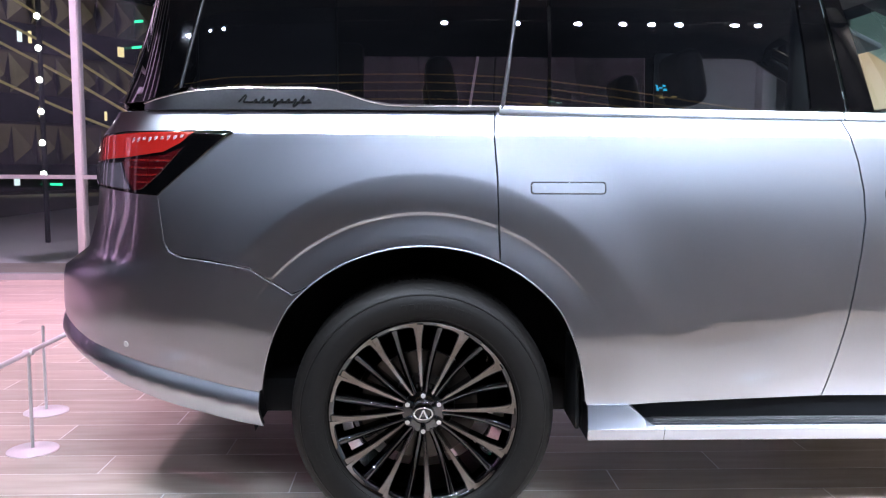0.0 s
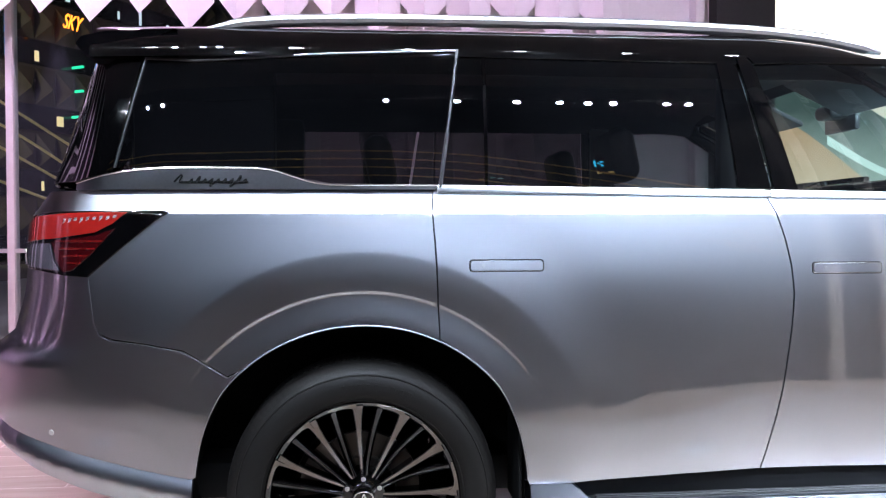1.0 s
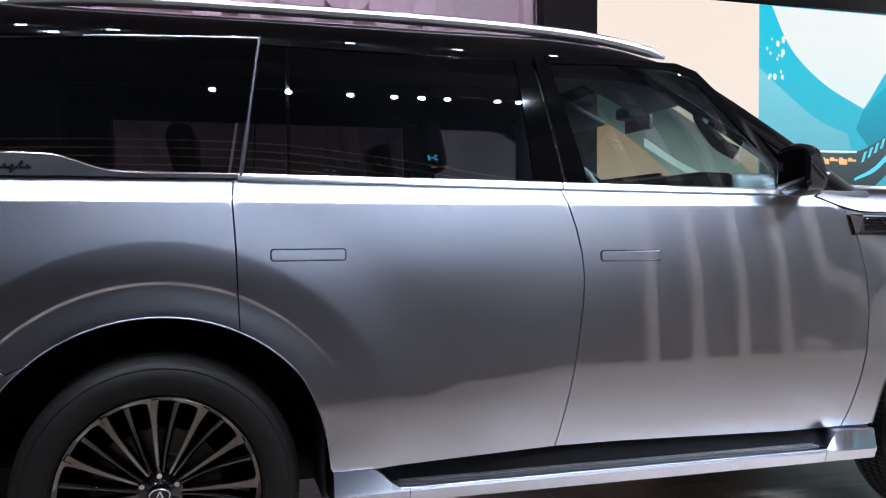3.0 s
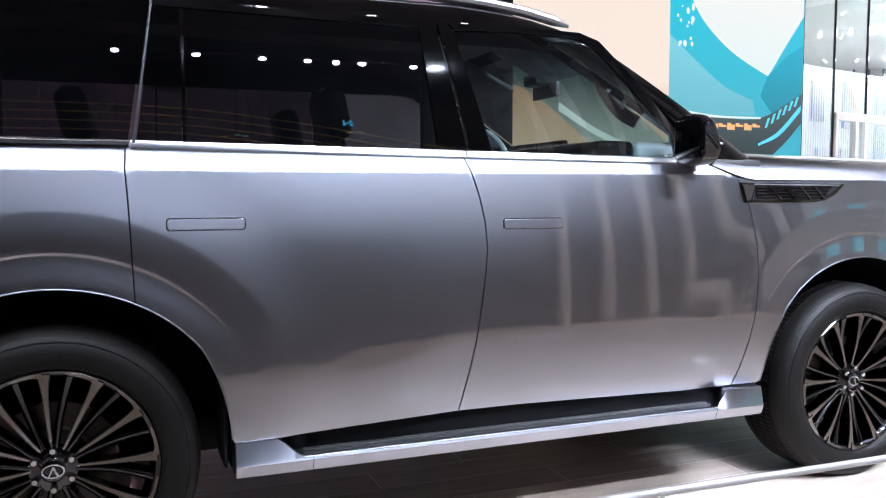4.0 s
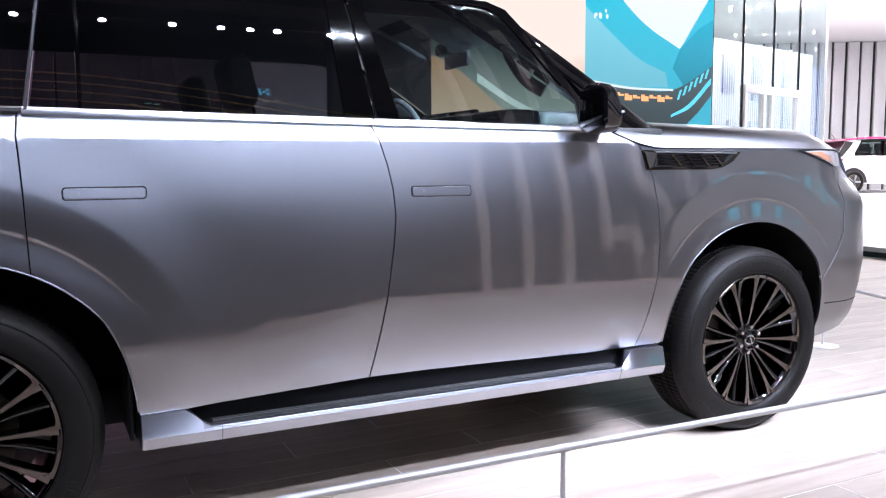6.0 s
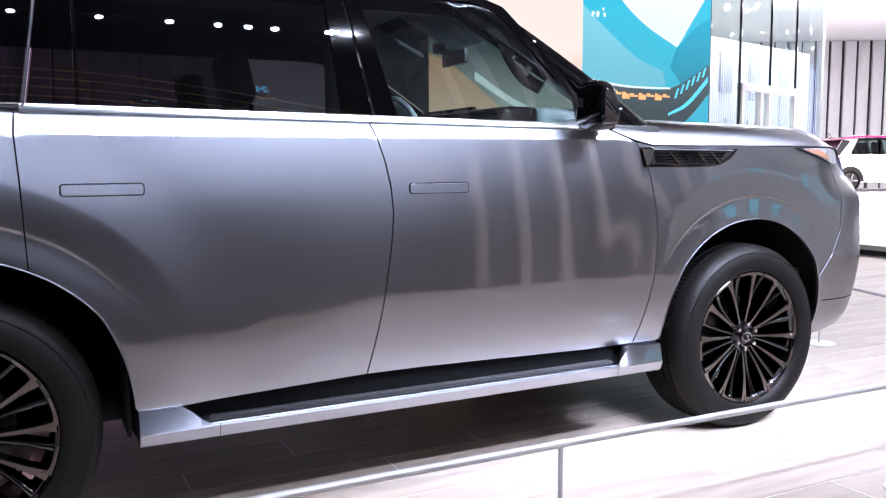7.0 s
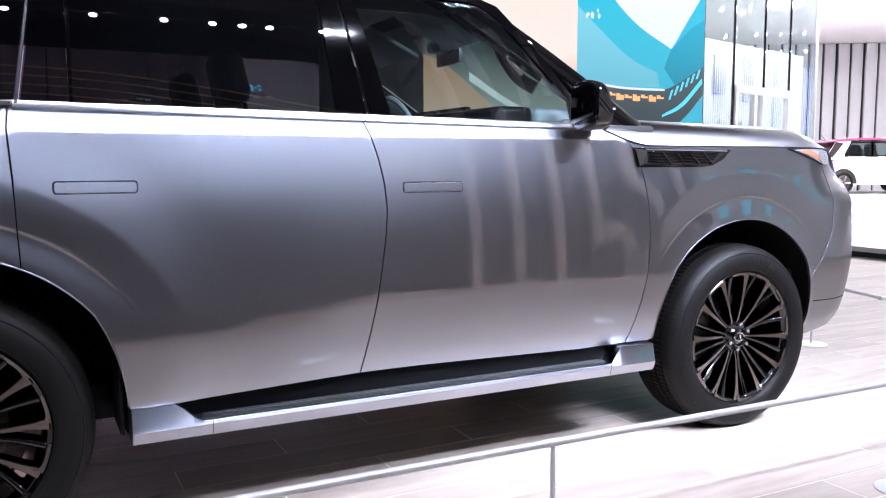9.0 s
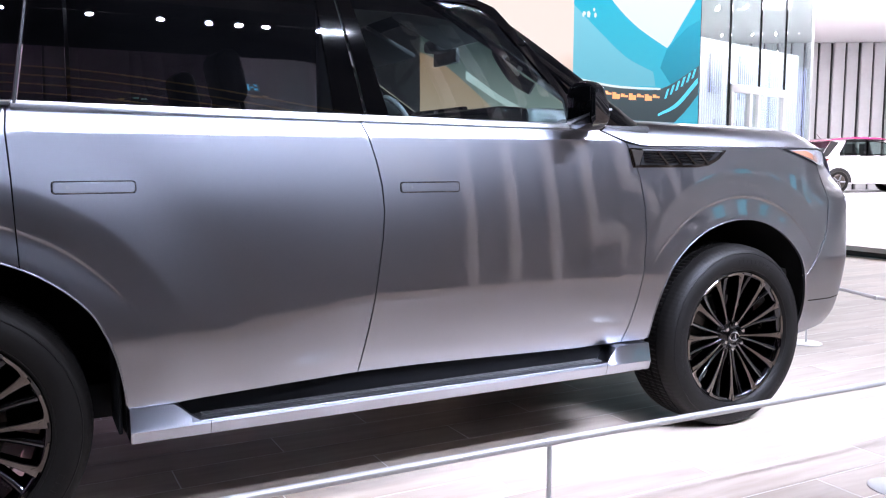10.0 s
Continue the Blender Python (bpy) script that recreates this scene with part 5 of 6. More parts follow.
def screen_material():
    m, n, l, b = nodes_of("screen_peach")
    tc, sep = n.new("ShaderNodeTexCoord"), n.new("ShaderNodeSeparateXYZ")
    no = n.new("ShaderNodeTexNoise")
    no.inputs["Scale"].default_value = 1.3
    l.new(tc.outputs["Object"], no.inputs["Vector"])
    l.new(tc.outputs["Object"], sep.inputs[0])
    mr = n.new("ShaderNodeMapRange")
    mr.inputs["From Min"].default_value, mr.inputs["From Max"].default_value = SZ0 + 1.0, SZ0 + 3.2
    l.new(sep.outputs[2], mr.inputs["Value"])
    ad = n.new("ShaderNodeMath")
    ad.operation = "MULTIPLY_ADD"
    ad.inputs[1].default_value, ad.inputs[2].default_value = 0.5, -0.25
    l.new(no.outputs["Fac"], ad.inputs[0])
    a2 = n.new("ShaderNodeMath")
    l.new(ad.outputs[0], a2.inputs[0])
    l.new(mr.outputs[0], a2.inputs[1])
    ramp = n.new("ShaderNodeValToRGB")
    ramp.color_ramp.elements[0].color = (0.62, 0.34, 0.20, 1)
    ramp.color_ramp.elements[1].color = (1.0, 0.86, 0.78, 1)
    ramp.color_ramp.elements[1].position = 0.6
    l.new(a2.outputs[0], ramp.inputs[0])
    b.inputs["Base Color"].default_value = (0.02, 0.02, 0.02, 1)
    l.new(ramp.outputs[0], b.inputs["Emission Color"])
    b.inputs["Emission Strength"].default_value = 0.95
    return m


def glow_blend(name, c0, c1, z0, z1, strength):
    m, n, l, b = nodes_of(name)
    tc, sep, mr, ramp = n.new("ShaderNodeTexCoord"), n.new("ShaderNodeSeparateXYZ"), n.new("ShaderNodeMapRange"), n.new("ShaderNodeValToRGB")
    l.new(tc.outputs["Object"], sep.inputs[0])
    mr.inputs["From Min"].default_value, mr.inputs["From Max"].default_value = z0, z1
    l.new(sep.outputs[2], mr.inputs["Value"])
    ramp.color_ramp.elements[0].color, ramp.color_ramp.elements[1].color = (*c0, 1), (*c1, 1)
    l.new(mr.outputs[0], ramp.inputs[0])
    b.inputs["Base Color"].default_value = (0.02, 0.02, 0.02, 1)
    l.new(ramp.outputs[0], b.inputs["Emission Color"])
    b.inputs["Emission Strength"].default_value = strength
    return m


screen = tagged(box("led_screen", SX0, SX1, SY, SY + 0.12, SZ0, SZ1, BLACK, None, "", 0.004), "large lit LED screen showing a teal car picture", "screen")


def sheet(name, outline, y, mat):
    verts = [(x, y, z) for x, z in outline] + [(x, y + 0.003, z) for x, z in outline]
    n = len(outline)
    faces = [tuple(range(n)), tuple(range(2 * n - 1, n - 1, -1))] + [(i, i + n, (i + 1) % n + n, (i + 1) % n) for i in range(n)]
    return mesh_ob(name, verts, faces, mat, screen, smooth=False)


def arc(points, steps=6):
    return [(v.x, v.z) for v in smooth_path([(a, 0, b) for a, b in points], steps)]


SM = SX0 + 2.16
sheet("picture_ground", [(SX0 + 0.02, SZ0 + 0.02), (SM, SZ0 + 0.02), (SM, SZ1 - 0.02), (SX0 + 0.02, SZ1 - 0.02)], SY - 0.004, screen_material())
TEAL_A = glow_blend("screen_teal", (0.05, 0.50, 0.68), (0.02, 0.62, 0.86), SZ0 + 1.8, SZ0 + 3.2, 0.95)
TEAL_B = glow_blend("screen_deep_teal", (0.02, 0.30, 0.44), (0.01, 0.50, 0.74), SZ0 + 1.8, SZ0 + 2.9, 0.95)
TEAL_C = glow_blend("screen_soft_teal", (0.16, 0.56, 0.70), (0.24, 0.72, 0.88), SZ0 + 1.9, SZ0 + 2.9, 0.95)
SNOW = glow_blend("screen_pale", (0.80, 0.93, 0.95), (0.90, 0.94, 0.95), SZ0 + 2.4, SZ0 + 3.2, 0.98)
sheet("picture_body", [(SM, SZ0 + 0.02), (SX1 - 0.02, SZ0 + 0.02), (SX1 - 0.02, SZ1 - 0.02), (SM, SZ1 - 0.02)], SY - 0.004, TEAL_A)
sheet("picture_flank", [(SM, SZ0 + 1.88)] + arc([(SM + 0.15, SZ0 + 1.86), (SM + 0.7, SZ0 + 1.82), (SM + 1.35, SZ0 + 1.83)]) + arc([(SM + 1.30, SZ0 + 2.02), (SM + 0.85, SZ0 + 2.18), (SM + 0.4, SZ0 + 2.48), (SM, SZ0 + 2.78)]), SY - 0.006, TEAL_C)
sheet("picture_highlight", arc([(SM + 0.18, SZ1 - 0.03), (SM + 0.39, SZ0 + 3.12), (SM + 0.63, SZ0 + 2.85), (SM + 1.01, SZ0 + 2.58), (SM + 1.53, SZ0 + 2.34)]) + arc([(SM + 1.60, SZ0 + 2.42), (SM + 1.80, SZ0 + 2.71), (SM + 2.11, SZ0 + 3.14)]) + [(SM + 2.11, SZ1 - 0.03)], SY - 0.008, SNOW)
sheet("picture_fold", [(SM + 1.53, SZ0 + 2.33), (SM + 1.86, SZ0 + 2.62), (SM + 2.11, SZ0 + 2.76), (SM + 2.11, SZ0 + 2.12), (SM + 1.62, SZ0 + 1.86), (SM + 1.42, SZ0 + 2.08)], SY - 0.009, TEAL_B)
sheet("picture_grille", arc([(SM + 0.01, SZ0 + 1.88), (SM + 0.15, SZ0 + 1.86), (SM + 0.7, SZ0 + 1.80), (SM + 1.43, SZ0 + 1.80), (SM + 2.11, SZ0 + 2.14)]) + arc([(SM + 2.11, SZ0 + 1.75), (SM + 1.8, SZ0 + 1.45), (SM + 1.4, SZ0 + 1.2), (SM + 0.7, SZ0 + 1.1), (SM + 0.02, SZ0 + 1.1)]), SY - 0.010, glow_blend("screen_dark", (0.03, 0.05, 0.06), (0.10, 0.15, 0.17), SZ0 + 1.1, SZ0 + 2.1, 0.9))
sheet("picture_rim", arc([(SM + 0.01, SZ0 + 1.895), (SM + 0.15, SZ0 + 1.875), (SM + 0.7, SZ0 + 1.815), (SM + 1.43, SZ0 + 1.812)]) + arc([(SM + 1.43, SZ0 + 1.785), (SM + 0.7, SZ0 + 1.785), (SM + 0.15, SZ0 + 1.845), (SM + 0.01, SZ0 + 1.865)]), SY - 0.012, SNOW)
sheet("picture_shade", [(SX0 + 0.02, SZ0 + 0.02), (SM - 0.01, SZ0 + 0.02), (SM - 0.01, 1.80), (SX0 + 1.8, 2.06), (SX0 + 1.3, 2.42), (SX0 + 0.8, 2.70), (SX0 + 0.02, 2.95)], SY - 0.006, glow_blend("screen_shade", (0.62, 0.72, 0.70), (0.05, 0.08, 0.075), 1.45, 2.5, 0.9))
sheet("picture_warm", [(SX0 + 0.02, SZ0 + 0.03), (SX0 + 1.5, SZ0 + 0.03), (SX0 + 1.25, 1.62)] + arc([(SX0 + 0.95, 1.85), (SX0 + 0.55, 2.15), (SX0 + 0.25, 2.34), (SX0 + 0.02, 2.42)]), SY - 0.009, glow_blend("screen_warm", (0.85, 0.62, 0.48), (0.55, 0.30, 0.17), 1.6, 2.4, 0.9))
sheet("picture_beam", arc([(SX0 + 0.62, 2.24), (SX0 + 1.2, 1.92), (SX0 + 1.95, 1.66)]) + arc([(SX0 + 1.95, 1.60), (SX0 + 1.2, 1.84), (SX0 + 0.62, 2.14)]), SY - 0.012, SNOW)
ORANGE_G, CYAN_G = glowing("screen_orange", (0.95, 0.50, 0.22), 0.9), glowing("screen_cyan", (0.10, 0.66, 0.86), 0.95)
for k in range(9):
    # stepped lamp pieces along the grille's upper edge
    x = SM + 0.22 + 0.135 * k
    z = SZ0 + 1.765 - 0.05 * min(1.0, k / 4) * (1 if k < 5 else 0.85)
    hgt = 0.085 if k % 2 else 0.045
    sheet("picture_lamp", [(x, z - hgt), (x + 0.12, z - hgt), (x + 0.12, z - 0.02), (x + 0.06, z - 0.02), (x + 0.06, z), (x, z)], SY - 0.014, ORANGE_G)
for k in range(6):
    x = SM + 1.50 + 0.095 * k
    z = SZ0 + 1.67 + 0.058 * k
    sheet("picture_tooth", [(x, z), (x + 0.035, z + 0.01), (x + 0.085, z + 0.14), (x + 0.045, z + 0.125)], SY - 0.014, CYAN_G)
sheet("picture_streak", arc([(SM + 1.40, SZ0 + 1.47), (SM + 1.72, SZ0 + 1.63), (SM + 2.09, SZ0 + 1.98)]) + arc([(SM + 2.09, SZ0 + 1.90), (SM + 1.74, SZ0 + 1.58), (SM + 1.40, SZ0 + 1.44)]), SY - 0.014, CYAN_G)
rnd = random.Random(4)
for k in range(26):
    # spray of pale flecks on the teal
    u, v = (0.10 + 0.26 * rnd.random(), 2.62 + 0.62 * rnd.random()) if k < 17 else (0.04 + 0.2 * rnd.random(), 2.02 + 0.22 * rnd.random())
    r = 0.010 + 0.022 * rnd.random()
    sheet("picture_fleck", [(SM + u + r * math.cos(a), SZ0 + v + 1.5 * r * math.sin(a)) for a in (0.3, 1.5, 2.6, 3.9, 5.2)], SY - 0.012, SNOW if k < 17 else TEAL_C)
tagged(box("wall_screen", SX0 - 0.02, SX1, SY + 0.13, SY + 0.3, 0, 6.2, BLACKWALL), "dark wall behind the screen", "wall", kind="structure")


# ---- glass booth ----
def booth():
    e = tagged(new("glass_booth"), "tall glass office booth with white door frames", "glass booth")
    a, b = Vector((10.44, 8.01, 0.13)), Vector((14.89, 9.21, 0.13))
    e.location = a
    d = (b - a)
    e.rotation_euler = (0, 0, math.atan2(d.y, d.x))
    length = d.length

    def bx(name, x0, x1, y0, y1, z0, z1, mat, label=""):
        return box(name, x0, x1, y0, y1, z0, z1, mat, e, label, 0.003)
    posts = (0.0, 1.28, 2.40, 3.42, length)
    for i, x in enumerate(posts):
        bx("mullion", x - 0.013, x + 0.013, -0.02, 0.02, 0, 5.05, BLACK if i in (1, 2, 3) else TUBE, "dark slim mullion")
    for x0, x1 in zip(posts, posts[1:]):
        bx("glass_pane", x0 + 0.022, x1 - 0.022, -0.006, 0.006, 0.03, 5.05, BOOTH, "clear glass pane")
    bx("transom", 1.30, 3.40, -0.06, 0.06, 2.30, 2.44, WHITE, "white door transom")
    for x in (1.31, 1.98, 2.30, 3.32):
        bx("door_frame", x, x + 0.08, -0.055, 0.055, 0, 2.30, WHITE, "white door frame")
    bx("end_pane", length - 0.01, length + 0.01, 0.03, 4.0, 0.03, 5.05, BOOTH, "clear glass pane")
    bx("inner_wall", 0, length + 2.9, 1.60, 1.70, 0, 3.6, HALLGREY, "pale inner wall")
    bead = glowing("lilac_bead_light", (0.55, 0.55, 1.0), 0.8)
    for k in range(80):
        bx("bead_string", 0.12 + 0.088 * k, 0.127 + 0.088 * k, 1.20, 1.207, 0.3, 3.25 - 0.05 * (k % 3), bead, "string of lilac lights")
    for x, w, z0, z1 in ((1.2, 1.7, 0.0, 1.95), (3.35, 0.45, 2.5, 3.3), (4.6, 0.4, 2.4, 3.35), (3.6, 0.35, 0.0, 1.95), (4.55, 0.6, 0.0, 1.95), (6.0, 0.35, 0.0, 3.35)):
        bx("inner_panel", x, x + w, 1.54, 1.60, z0, z1, GREY, "grey inner panel")
    return e


booth()
for x, y in HALL:
    ob = lathe("downlight", [(0.0, 5.165), (0.30, 5.165), (0.36, 5.18), (0.38, 5.2)], WHITE, None, "", 24, "z")
    ob.location = (x, y, 0.012)
    tagged(ob, "round white ceiling downlight", "downlight", "hall downlights")


# ---- small car beyond ----
def far_car():
    e = tagged(new("hatchback"), "white compact SUV with magenta roof on the hall floor", "car")
    body_m = plain("white_car_paint", (0.78, 0.76, 0.79), 0.3, coat=1.0, vary=0.02)
    roof_m = plain("magenta_roof", (0.45, 0.04, 0.16), 0.3, coat=1.0)
    def prism(name, outline, y0, y1, mat, label="", bev=0.04):
        bm = bmesh.new()
        va = [bm.verts.new((x, y0, z)) for x, z in outline]
        vb = [bm.verts.new((x, y1, z)) for x, z in outline]
        n = len(outline)
        bm.faces.new(va)
        bm.faces.new(vb[::-1])
        for i in range(n):
            bm.faces.new((va[i], vb[i], vb[(i + 1) % n], va[(i + 1) % n]))
        bmesh.ops.recalc_face_normals(bm, faces=bm.faces)
        bmesh.ops.bevel(bm, geom=list(bm.edges), offset=bev, segments=2, affect="EDGES")
        return part(name, bm, mat, e, label)
    prism("body", [(0, 0.45), (0.05, 0.85), (0.22, 1.05), (0.9, 1.08), (2.9, 1.05), (3.9, 0.92), (4.25, 0.75), (4.3, 0.4), (4.1, 0.25), (0.2, 0.28)], 0.0, 1.78, body_m, "white body")
    # an open cabin: pillars, headlining, glass and seats
    for y in (0.14, 1.58):
        prism("quarter_pillar", [(0.10, 1.0), (0.42, 1.52), (0.88, 1.54), (0.66, 1.02)], y, y + 0.06, body_m, "white rear quarter", 0.012)
        prism("centre_pillar", [(1.49, 1.02), (1.57, 1.02), (1.56, 1.54), (1.49, 1.54)], y, y + 0.05, BLACK, "black centre pillar", 0.006)
        prism("front_pillar", [(2.62, 1.02), (2.95, 1.02), (2.12, 1.53), (2.0, 1.53)], y, y + 0.06, body_m, "white front pillar", 0.012)
    prism("headlining", [(0.40, 1.50), (1.0, 1.545), (2.1, 1.53), (2.1, 1.50), (1.0, 1.51)], 0.14, 1.64, TRIM, "", 0.004)
    prism("tailgate_window", [(0.14, 1.06), (0.41, 1.48), (0.44, 1.48), (0.17, 1.06)], 0.2, 1.58, SMOKE, "dark tailgate glass", 0.004)
    for x in (0.86, 1.78):
        for y in (0.30, 1.02):
            prism("seat_back", [(x, 1.0), (x + 0.16, 1.0), (x + 0.02, 1.27), (x + 0.01, 1.44), (x - 0.09, 1.44), (x - 0.09, 1.27)], y, y + 0.46, TRIM, "dark seat", 0.03)
    prism("roof", [(0.20, 1.49), (0.45, 1.56), (1.1, 1.62), (1.9, 1.60), (2.25, 1.53), (1.9, 1.55), (1.0, 1.565), (0.45, 1.52)], 0.10, 1.68, roof_m, "magenta roof", 0.006)
    for pts in ([(0.66, 1.13), (1.50, 1.10), (1.50, 1.50), (0.86, 1.50)], [(1.54, 1.10), (2.70, 1.08), (2.05, 1.48), (1.54, 1.50)]):
        cx, cz = sum(p[0] for p in pts) / 4, sum(p[1] for p in pts) / 4
        inner = [(cx + (x - cx) * 0.93, cz + (z - cz) * 0.88) for x, z in pts]
        for i in range(4):
            j = (i + 1) % 4
            prism("window_frame", [pts[i], pts[j], inner[j], inner[i]], 0.095, 0.135, BLACK, "black window frame", 0.003)
        for y in (0.10, 1.66):
            prism("side_window", inner, y, y + 0.006, CLEAR, "clear side window", 0.001)
    for y in (0.0, 1.56):
        prism("rear_pillar", [(0.10, 1.04), (0.30, 1.06), (0.62, 1.46), (0.40, 1.49)], y + 0.10, y + 0.15, TRIM, "black rear pillar", 0.006)
    # white slips stand for the highlights along the roof
    for k in range(5):
        prism("roof_glint", [(0.62 + 0.3 * k, 1.598), (0.70 + 0.3 * k, 1.604), (0.78 + 0.3 * k, 1.622), (0.70 + 0.3 * k, 1.617)], 0.099, 0.16, WHITE, "painted glint on the roof", 0.002)
    prism("tail_light", [(0.03, 0.88), (0.10, 0.98), (0.30, 1.0), (0.20, 0.9)], -0.01, 0.3, REDLENS, "red tail light", 0.01)
    prism("door", [(1.26, 0.42), (2.3, 0.42), (2.35, 1.03), (1.26, 1.05)], -0.006, 0.01, body_m, "white door", 0.004)
    for x in (0.58, 3.38):
        prism("arch_moulding", [(x + 0.43 * math.cos(math.pi * k / 12), 0.31 + 0.43 * math.sin(math.pi * k / 12)) for k in range(13)], -0.008, 0.02, TRIM, "black wheel arch", 0.004)
        for y in (0.06, 1.72):
            t = lathe("wheel", [(0.0, -0.05), (0.2, -0.06), (0.22, -0.09), (0.29, -0.10), (0.325, -0.07), (0.33, 0.1)], RUBBER, e, "black tyre with alloy rim", 32)
            t.location = (x, y, 0.33)
            lathe("rim", [(0.0, -0.085), (0.10, -0.075), (0.2, -0.092), (0.215, -0.085)], STEEL, t, "alloy rim", 20)
            for k in range(5):
                c, sn = math.cos(1.257 * k), math.sin(1.257 * k)
                sweep("spoke", [(0.03 * c, -0.098, 0.03 * sn), (0.20 * c, -0.104, 0.20 * sn)], 0.022, SATIN, t, "", sides=6)
    sweep("aerial", [(0.55, 0.9, 1.58), (0.42, 0.9, 1.72)], 0.008, TRIM, e, "black aerial", sides=6)
    e.matrix_world = pose(20.75, 13.5, 0.28, 0, 0, -19)
    pl = tagged(box("plinth", -0.6, 6.5, -0.7, 3.0, 0.13, 0.28, WHITE, None, "", 0.01), "low white display plinth under the small car", "plinth")
    pl.matrix_world = pose(20.75, 13.5, 0, 0, 0, -19)
    return e


far_car()


# ---- low barrier round the car ----
def stanchion(x, y, h=0.41, group="barrier posts"):
    e = tagged(lathe("barrier_post", [(0.0, h + 0.008), (0.005, h + 0.006), (0.007, h), (0.007, 0.012), (0.014, 0.010), (0.095, 0.006), (0.10, 0.004), (0.10, 0.0), (0.0, 0.0)], TUBE, None, "", 40, "z"), "low brushed-steel barrier post with round foot", "barrier post", group)
    e.location = (x, y, 0)
    return e


for x, y in ((1.52, -0.77), (3.04, -0.80), (4.80, 1.02), (-1.60, 0.87), (-1.78, 1.41), (-1.59, -0.74), (0.0, -0.76), (4.60, -0.80)):
    stanchion(x, y)


def barrier(points, label):
    """A rail of tubes that meet in sleeves over the posts."""
    e = tagged(new("barrier_rail"), label, "barrier rail")
    e.location = points[0]
    for a, b in zip(points, points[1:]):
        sweep("tube", [Vector(a) - Vector(points[0]), Vector(b) - Vector(points[0])], 0.011, TUBE, e, "brushed-steel tube", sides=14)
    for q in points[1:]:
        sweep("sleeve", [Vector(q) - Vector(points[0]) + Vector((dx, 0, 0)) for dx in (-0.02, 0.02)], 0.0122, TUBE, e, "steel sleeve", sides=14)
    return e


barrier([(-1.59, -0.755, 0.41), (0.0, -0.76, 0.41), (1.52, -0.77, 0.41), (3.04, -0.80, 0.41), (4.60, -0.80, 0.41)], "brushed-steel barrier rail beside the car")
barrier([(-1.59, -0.74, 0.41), (-1.60, 0.87, 0.41), (-1.60, 2.9, 0.41)], "brushed-steel barrier rail behind the car")
barrier([(4.60, -0.80, 0.41), (4.60, 0.4, 0.41), (4.80, 1.02, 0.41), (4.95, 2.9, 0.41)], "brushed-steel barrier rail before the car")
tagged(stanchion(15.2, 9.0, 1.0), "slim post beside the white car", "post")

# ---- lights behind the viewer ----
rail = tagged(sweep("light_rail", [(-8.5, RAIL_Y - 0.06, RAIL_Z + 0.08), (8.5, RAIL_Y - 0.06, RAIL_Z + 0.08)], 0.02, TRIM, sides=8), "black lighting rail under the dark ceiling", "light rail")
for x in (-8, -4, 0, 4, 8):
    sweep("drop_rod", [(x, RAIL_Y - 0.06, RAIL_Z + 0.08), (x, RAIL_Y - 0.06, 6.2)], 0.008, TRIM, rail, sides=6)
for x in SPOTS_X:
    e = tagged(lathe("spotlight", [(0.0, 0.06), (0.05, 0.06), (0.055, 0.03), (0.055, -0.10), (0.047, -0.10), (0.047, -0.06)], TRIM, None, "", 24, "z"), "black spotlight on the rail", "spotlight", "rail spotlights")
    e.matrix_world = look((x, RAIL_Y, RAIL_Z), (x, 0.2, 0.2))
    yk = sweep("yoke", [(0, 0.03, 0.03), (0, 0.075, 0.09)], 0.012, TRIM, e, sides=6)
YELLOW = glowing("yellow_line_light", (0.9, 0.62, 0.18), 0.065)
for k in range(4):
    z = 3.3 - 0.22 * k
    tagged(sweep("line_light", smooth_path([(-5.5, FY0 + 0.017, z + 0.77), (-2, FY0 + 0.017, z + 0.75), (0.5, FY0 + 0.017, z + 0.72), (1.9, FY0 + 0.017, z + 0.42), (3.3, FY0 + 0.017, z - 0.1), (4.5, FY0 + 0.017, z - 0.5)], 10), 0.018, YELLOW, sides=6), "curved yellow line light on black wall", "line light", "yellow line lights")

# small lit sign and lights on the wall behind the viewer
sign_k = tagged(box("wall_sign", 2.46, 2.62, FY0, FY0 + 0.03, 3.62, 3.82, BLACK, None, "", 0.004), "small dark sign with unreadable cyan lit marks", "sign")
SIGNCYAN = glowing("cyan_mark_light", (0.05, 0.6, 1.0), 6.0)
for x0, x1, z0, z1 in ((2.48, 2.505, 3.64, 3.80), (2.515, 2.55, 3.70, 3.74), (2.555, 2.59, 3.745, 3.80), (2.555, 2.59, 3.64, 3.695)):
    box("sign_mark", x0, x1, FY0 + 0.03, FY0 + 0.036, z0, z1, SIGNCYAN, sign_k)
for x, z, c in ((1.20, 3.29, (1.0, 0.7, 0.2)), (1.34, 3.33, (0.4, 1.0, 0.8)), (1.42, 3.31, (0.6, 1.0, 0.9)), (2.53, 3.47, (1.0, 0.75, 0.3)), (2.66, 3.50, (1.0, 0.75, 0.3))):
    tagged(box("pilot_lamp", x - 0.03, x + 0.03, FY0, FY0 + 0.02, z - 0.015, z + 0.015, glowing("pilot_light", c, 1.6), None, "", 0.004), "tiny lit lamp on dark wall", "lamp", "pilot lamps")

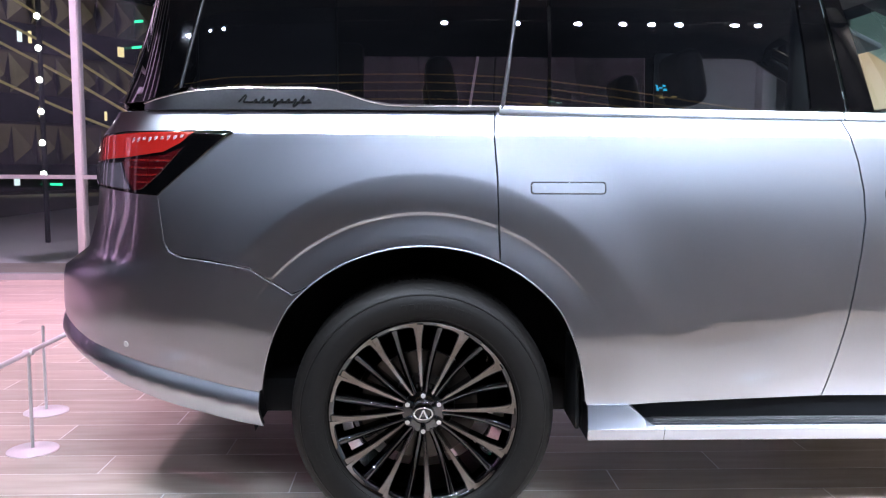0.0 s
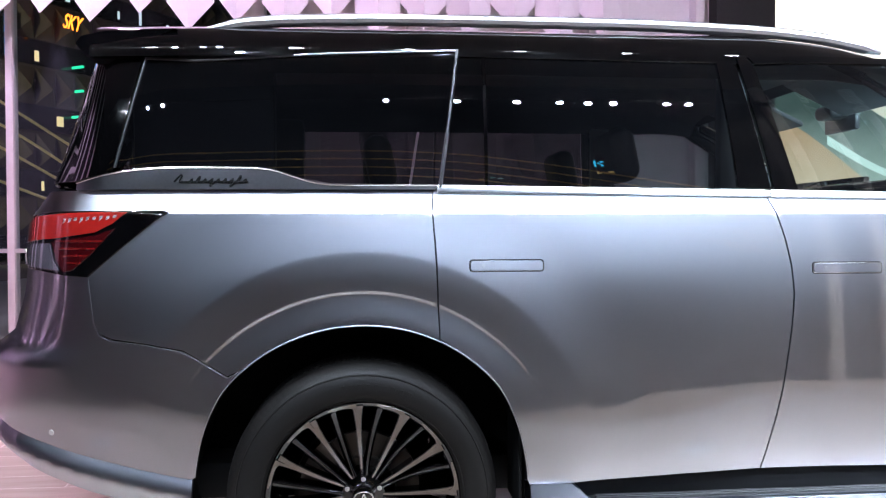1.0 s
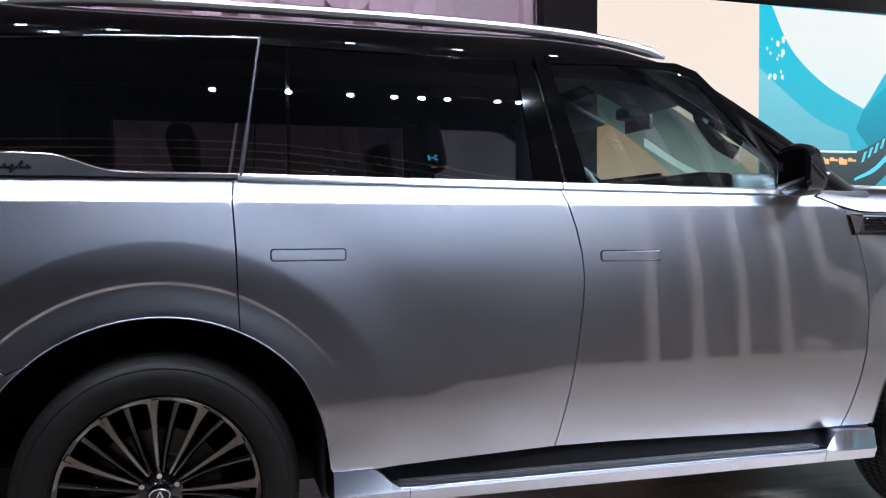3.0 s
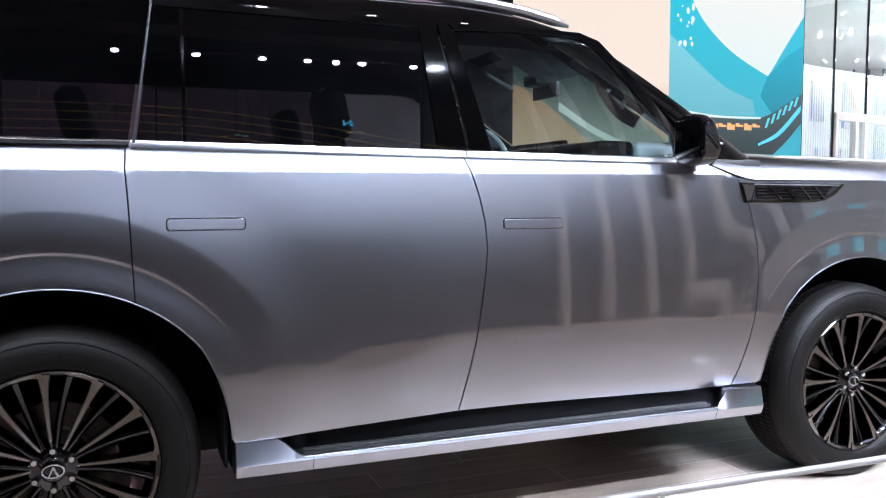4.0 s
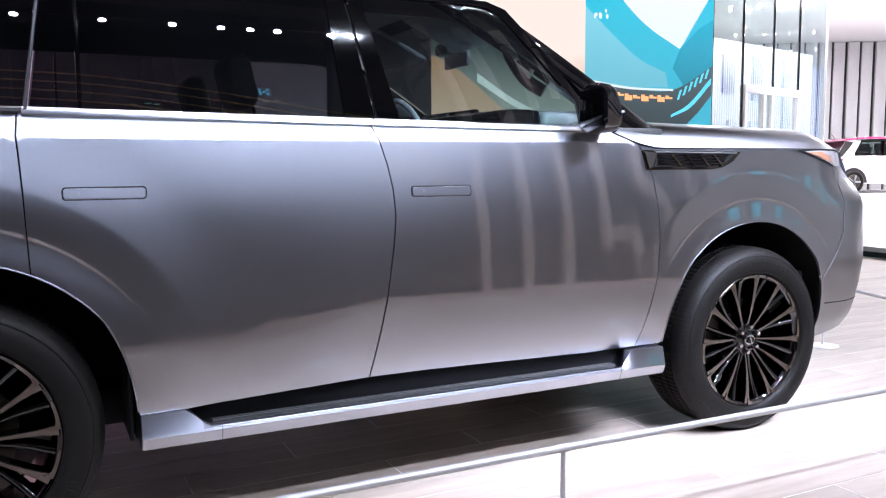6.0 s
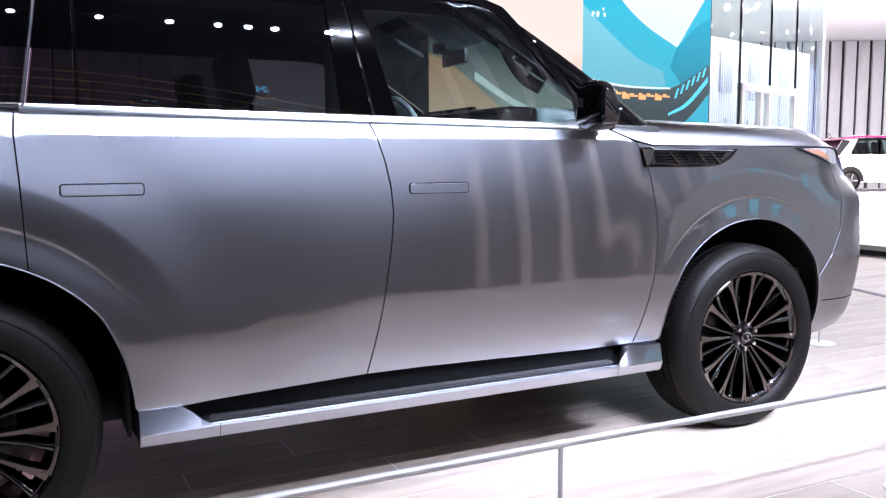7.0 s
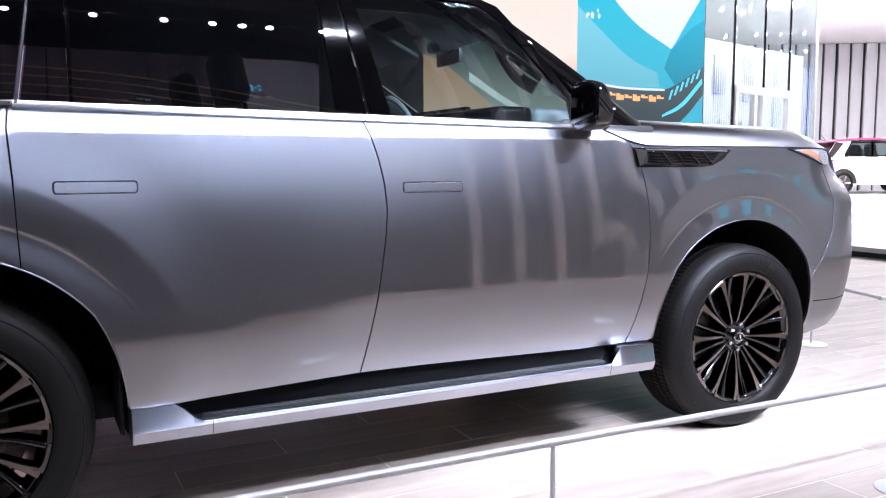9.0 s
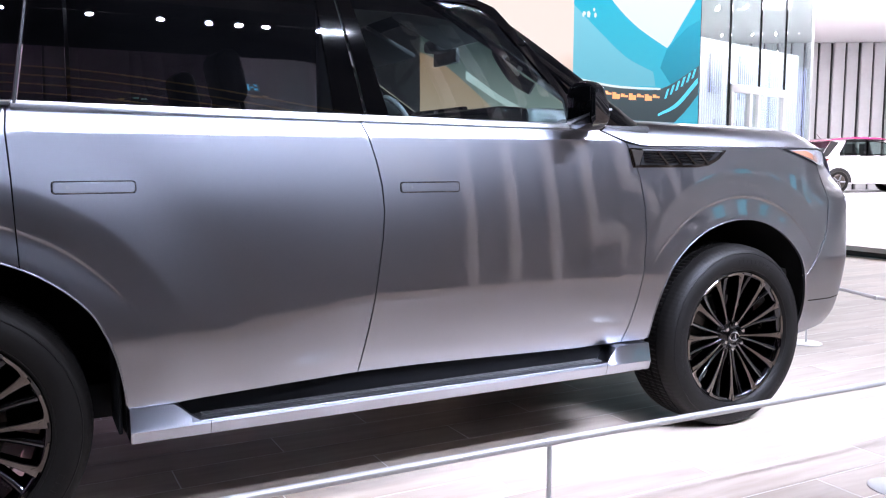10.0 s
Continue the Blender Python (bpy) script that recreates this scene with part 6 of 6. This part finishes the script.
# ---- the street outside ----
tagged(box("pavement", -60, 9, 6.3, 40, -0.10, -0.012, CONCRETE), "dim grey paving outside", "pavement", kind="structure")
FACADE = plain("dark_facade", (0.075, 0.060, 0.050), 0.7, vary=0.3, scale=0.3)
LIT = glowing("lit_window", (1.0, 0.75, 0.42), 0.5)
UNLIT = plain("dark_window", (0.01, 0.012, 0.015), 0.1)
LIT_COOL = glowing("lit_window_cool", (0.8, 0.9, 1.0), 0.45)
bld = tagged(new("office_building"), "dark office building across the street at night", "building")
bld.matrix_world = pose(-13, 32, 0, 0, 0, 58) @ pose(-9, 0, 0)
box("wall", -22, 30, 0, 6, 0, 26, FACADE, bld, "dark facade")
rnd = random.Random(7)
for fl in range(9):
    z = 2.6 * fl
    # a band of folded brown facets over each row of dark windows
    verts, faces = [], []
    for k in range(33):
        x = -8 + 0.95 * k
        verts += [(x, -0.1, z + 1.15), (x + 0.475, -0.55, z + 1.75), (x, -0.1, z + 2.6)]
    for k in range(32):
        a = 3 * k
        faces += [(a, a + 3, a + 1), (a + 1, a + 3, a + 5), (a + 1, a + 5, a + 2), (a, a + 1, a + 2)]
    mesh_ob("facade_facets", verts, faces, FACADE, bld, "folded brown facade facets", smooth=False)
    box("window", -8, 22, -0.08, 0.002, z + 0.12, z + 1.12, UNLIT, bld, "dark window band")
    for k in range(26):
        x = -6 + 1.0 * k + 0.7 * rnd.random()
        wv = rnd.random()
        if wv < 0.40:
            w0 = 0.10 + 0.22 * rnd.random()
            box("lit_window", x, x + w0, -0.10, -0.078, z + 0.25 + 0.2 * rnd.random(), z + 0.6 + 0.35 * rnd.random(), LIT if wv < 0.16 else LIT_COOL, bld, "lit window")
ORANGE = glowing("orange_sign_light", (1.0, 0.22, 0.02), 2.2)
txt = bpy.data.curves.new("sign", "FONT")
txt.body, txt.size, txt.extrude, txt.align_x = "SKY", 0.72, 0.04, "CENTER"
sg = new("rooftop_sign", txt)
sg.data.materials.append(ORANGE)
sg.matrix_world = pose(-11.42, 31.90, 9.30, 90, 16, 0) @ Matrix.Diagonal((0.56, 1.15, 1.0, 1.0))
tagged(sg, "orange lit letters on the dark building", "sign")
GLOBE = glowing("street_globe", (1.0, 0.96, 0.85), 6.0)
pole = tagged(sweep("lamp_pole", [(-5.50, 10.0, 0), (-5.50, 10.0, 5.4)], 0.04, TRIM, sides=8), "dark pole with a column of small white lamps", "lamp pole")
for k in range(8):
    bm = bmesh.new()
    bmesh.ops.create_icosphere(bm, subdivisions=2, radius=0.045)
    bmesh.ops.translate(bm, vec=(-5.50, 9.95, 1.02 + 0.455 * k), verts=bm.verts)
    part("globe", bm, GLOBE, pole, "small white lamp")

# lit edges of the road beyond, and small far lights
ROADLINE = glowing("warm_road_light", (0.75, 0.58, 0.26), 0.09)
for a, b, c in (((-9.0, 4.4), (-6.64, 3.19), (-4.6, 1.8)), ((-9.0, 4.0), (-6.70, 2.79), (-4.6, 1.55)), ((-9.0, 5.1), (-7.0, 3.85), (-4.4, 2.15)), ((-9.0, 3.2), (-6.8, 2.2), (-4.6, 1.35))):
    ln = tagged(sweep("light_line", smooth_path([(u, 14, v) for u, v in (a, b, c)], 8), 0.028, ROADLINE, sides=6), "dim yellow lit line in the night street", "light line", "street light lines")
    for u, v in (a, c):
        box("post", u - 0.03, u + 0.03, 13.97, 14.03, -0.013, v, TRIM, ln, "dark post")
CYANSIGN = glowing("cyan_sign_light", (0.10, 0.45, 1.0), 1.2)
sign = box("blue_sign", 7.38, 7.78, -0.58, -0.002, 7.9, 9.6, UNLIT, bld, "upright sign with unreadable blue lit marks")
for k in range(4):
    box("sign_mark", 7.44, 7.72 - 0.05 * (k % 2), -0.62, -0.58, 8.0 + 0.40 * k, 8.27 + 0.40 * k, CYANSIGN, sign)
GREENDOT = glowing("green_signal", (0.05, 0.9, 0.45), 0.7)
for x, z in ((10.90, 8.05), (10.88, 7.05), (10.86, 5.99), (6.81, 0.32)):
    box("signal_light", x - 0.05, x + 0.05, -0.7, -0.002, z, z + 0.09, GREENDOT, bld, "small green signal light")
tagged(box("lantern", -14.38, -14.0, 31.0, 31.5, -0.013, 1.5, glowing("lantern_light", (1.0, 0.72, 0.38), 0.6), None, "", 0.05), "warm lit lantern standing in the street", "lantern")

# floor planks beside and under the car
plank_bm = box_bm(0.0026, TL - 0.0026, 0.0026, TW - 0.0026, -0.004, 0.0, 0.0)
plank_mesh = bpy.data.meshes.new("plank")
plank_bm.to_mesh(plank_mesh)
plank_bm.free()
plank_mesh.materials.append(WOOD)
for x, y in near_planks:
    ob = new("plank", plank_mesh)
    ob.parent = floor
    ob.location = (x, y, 0)
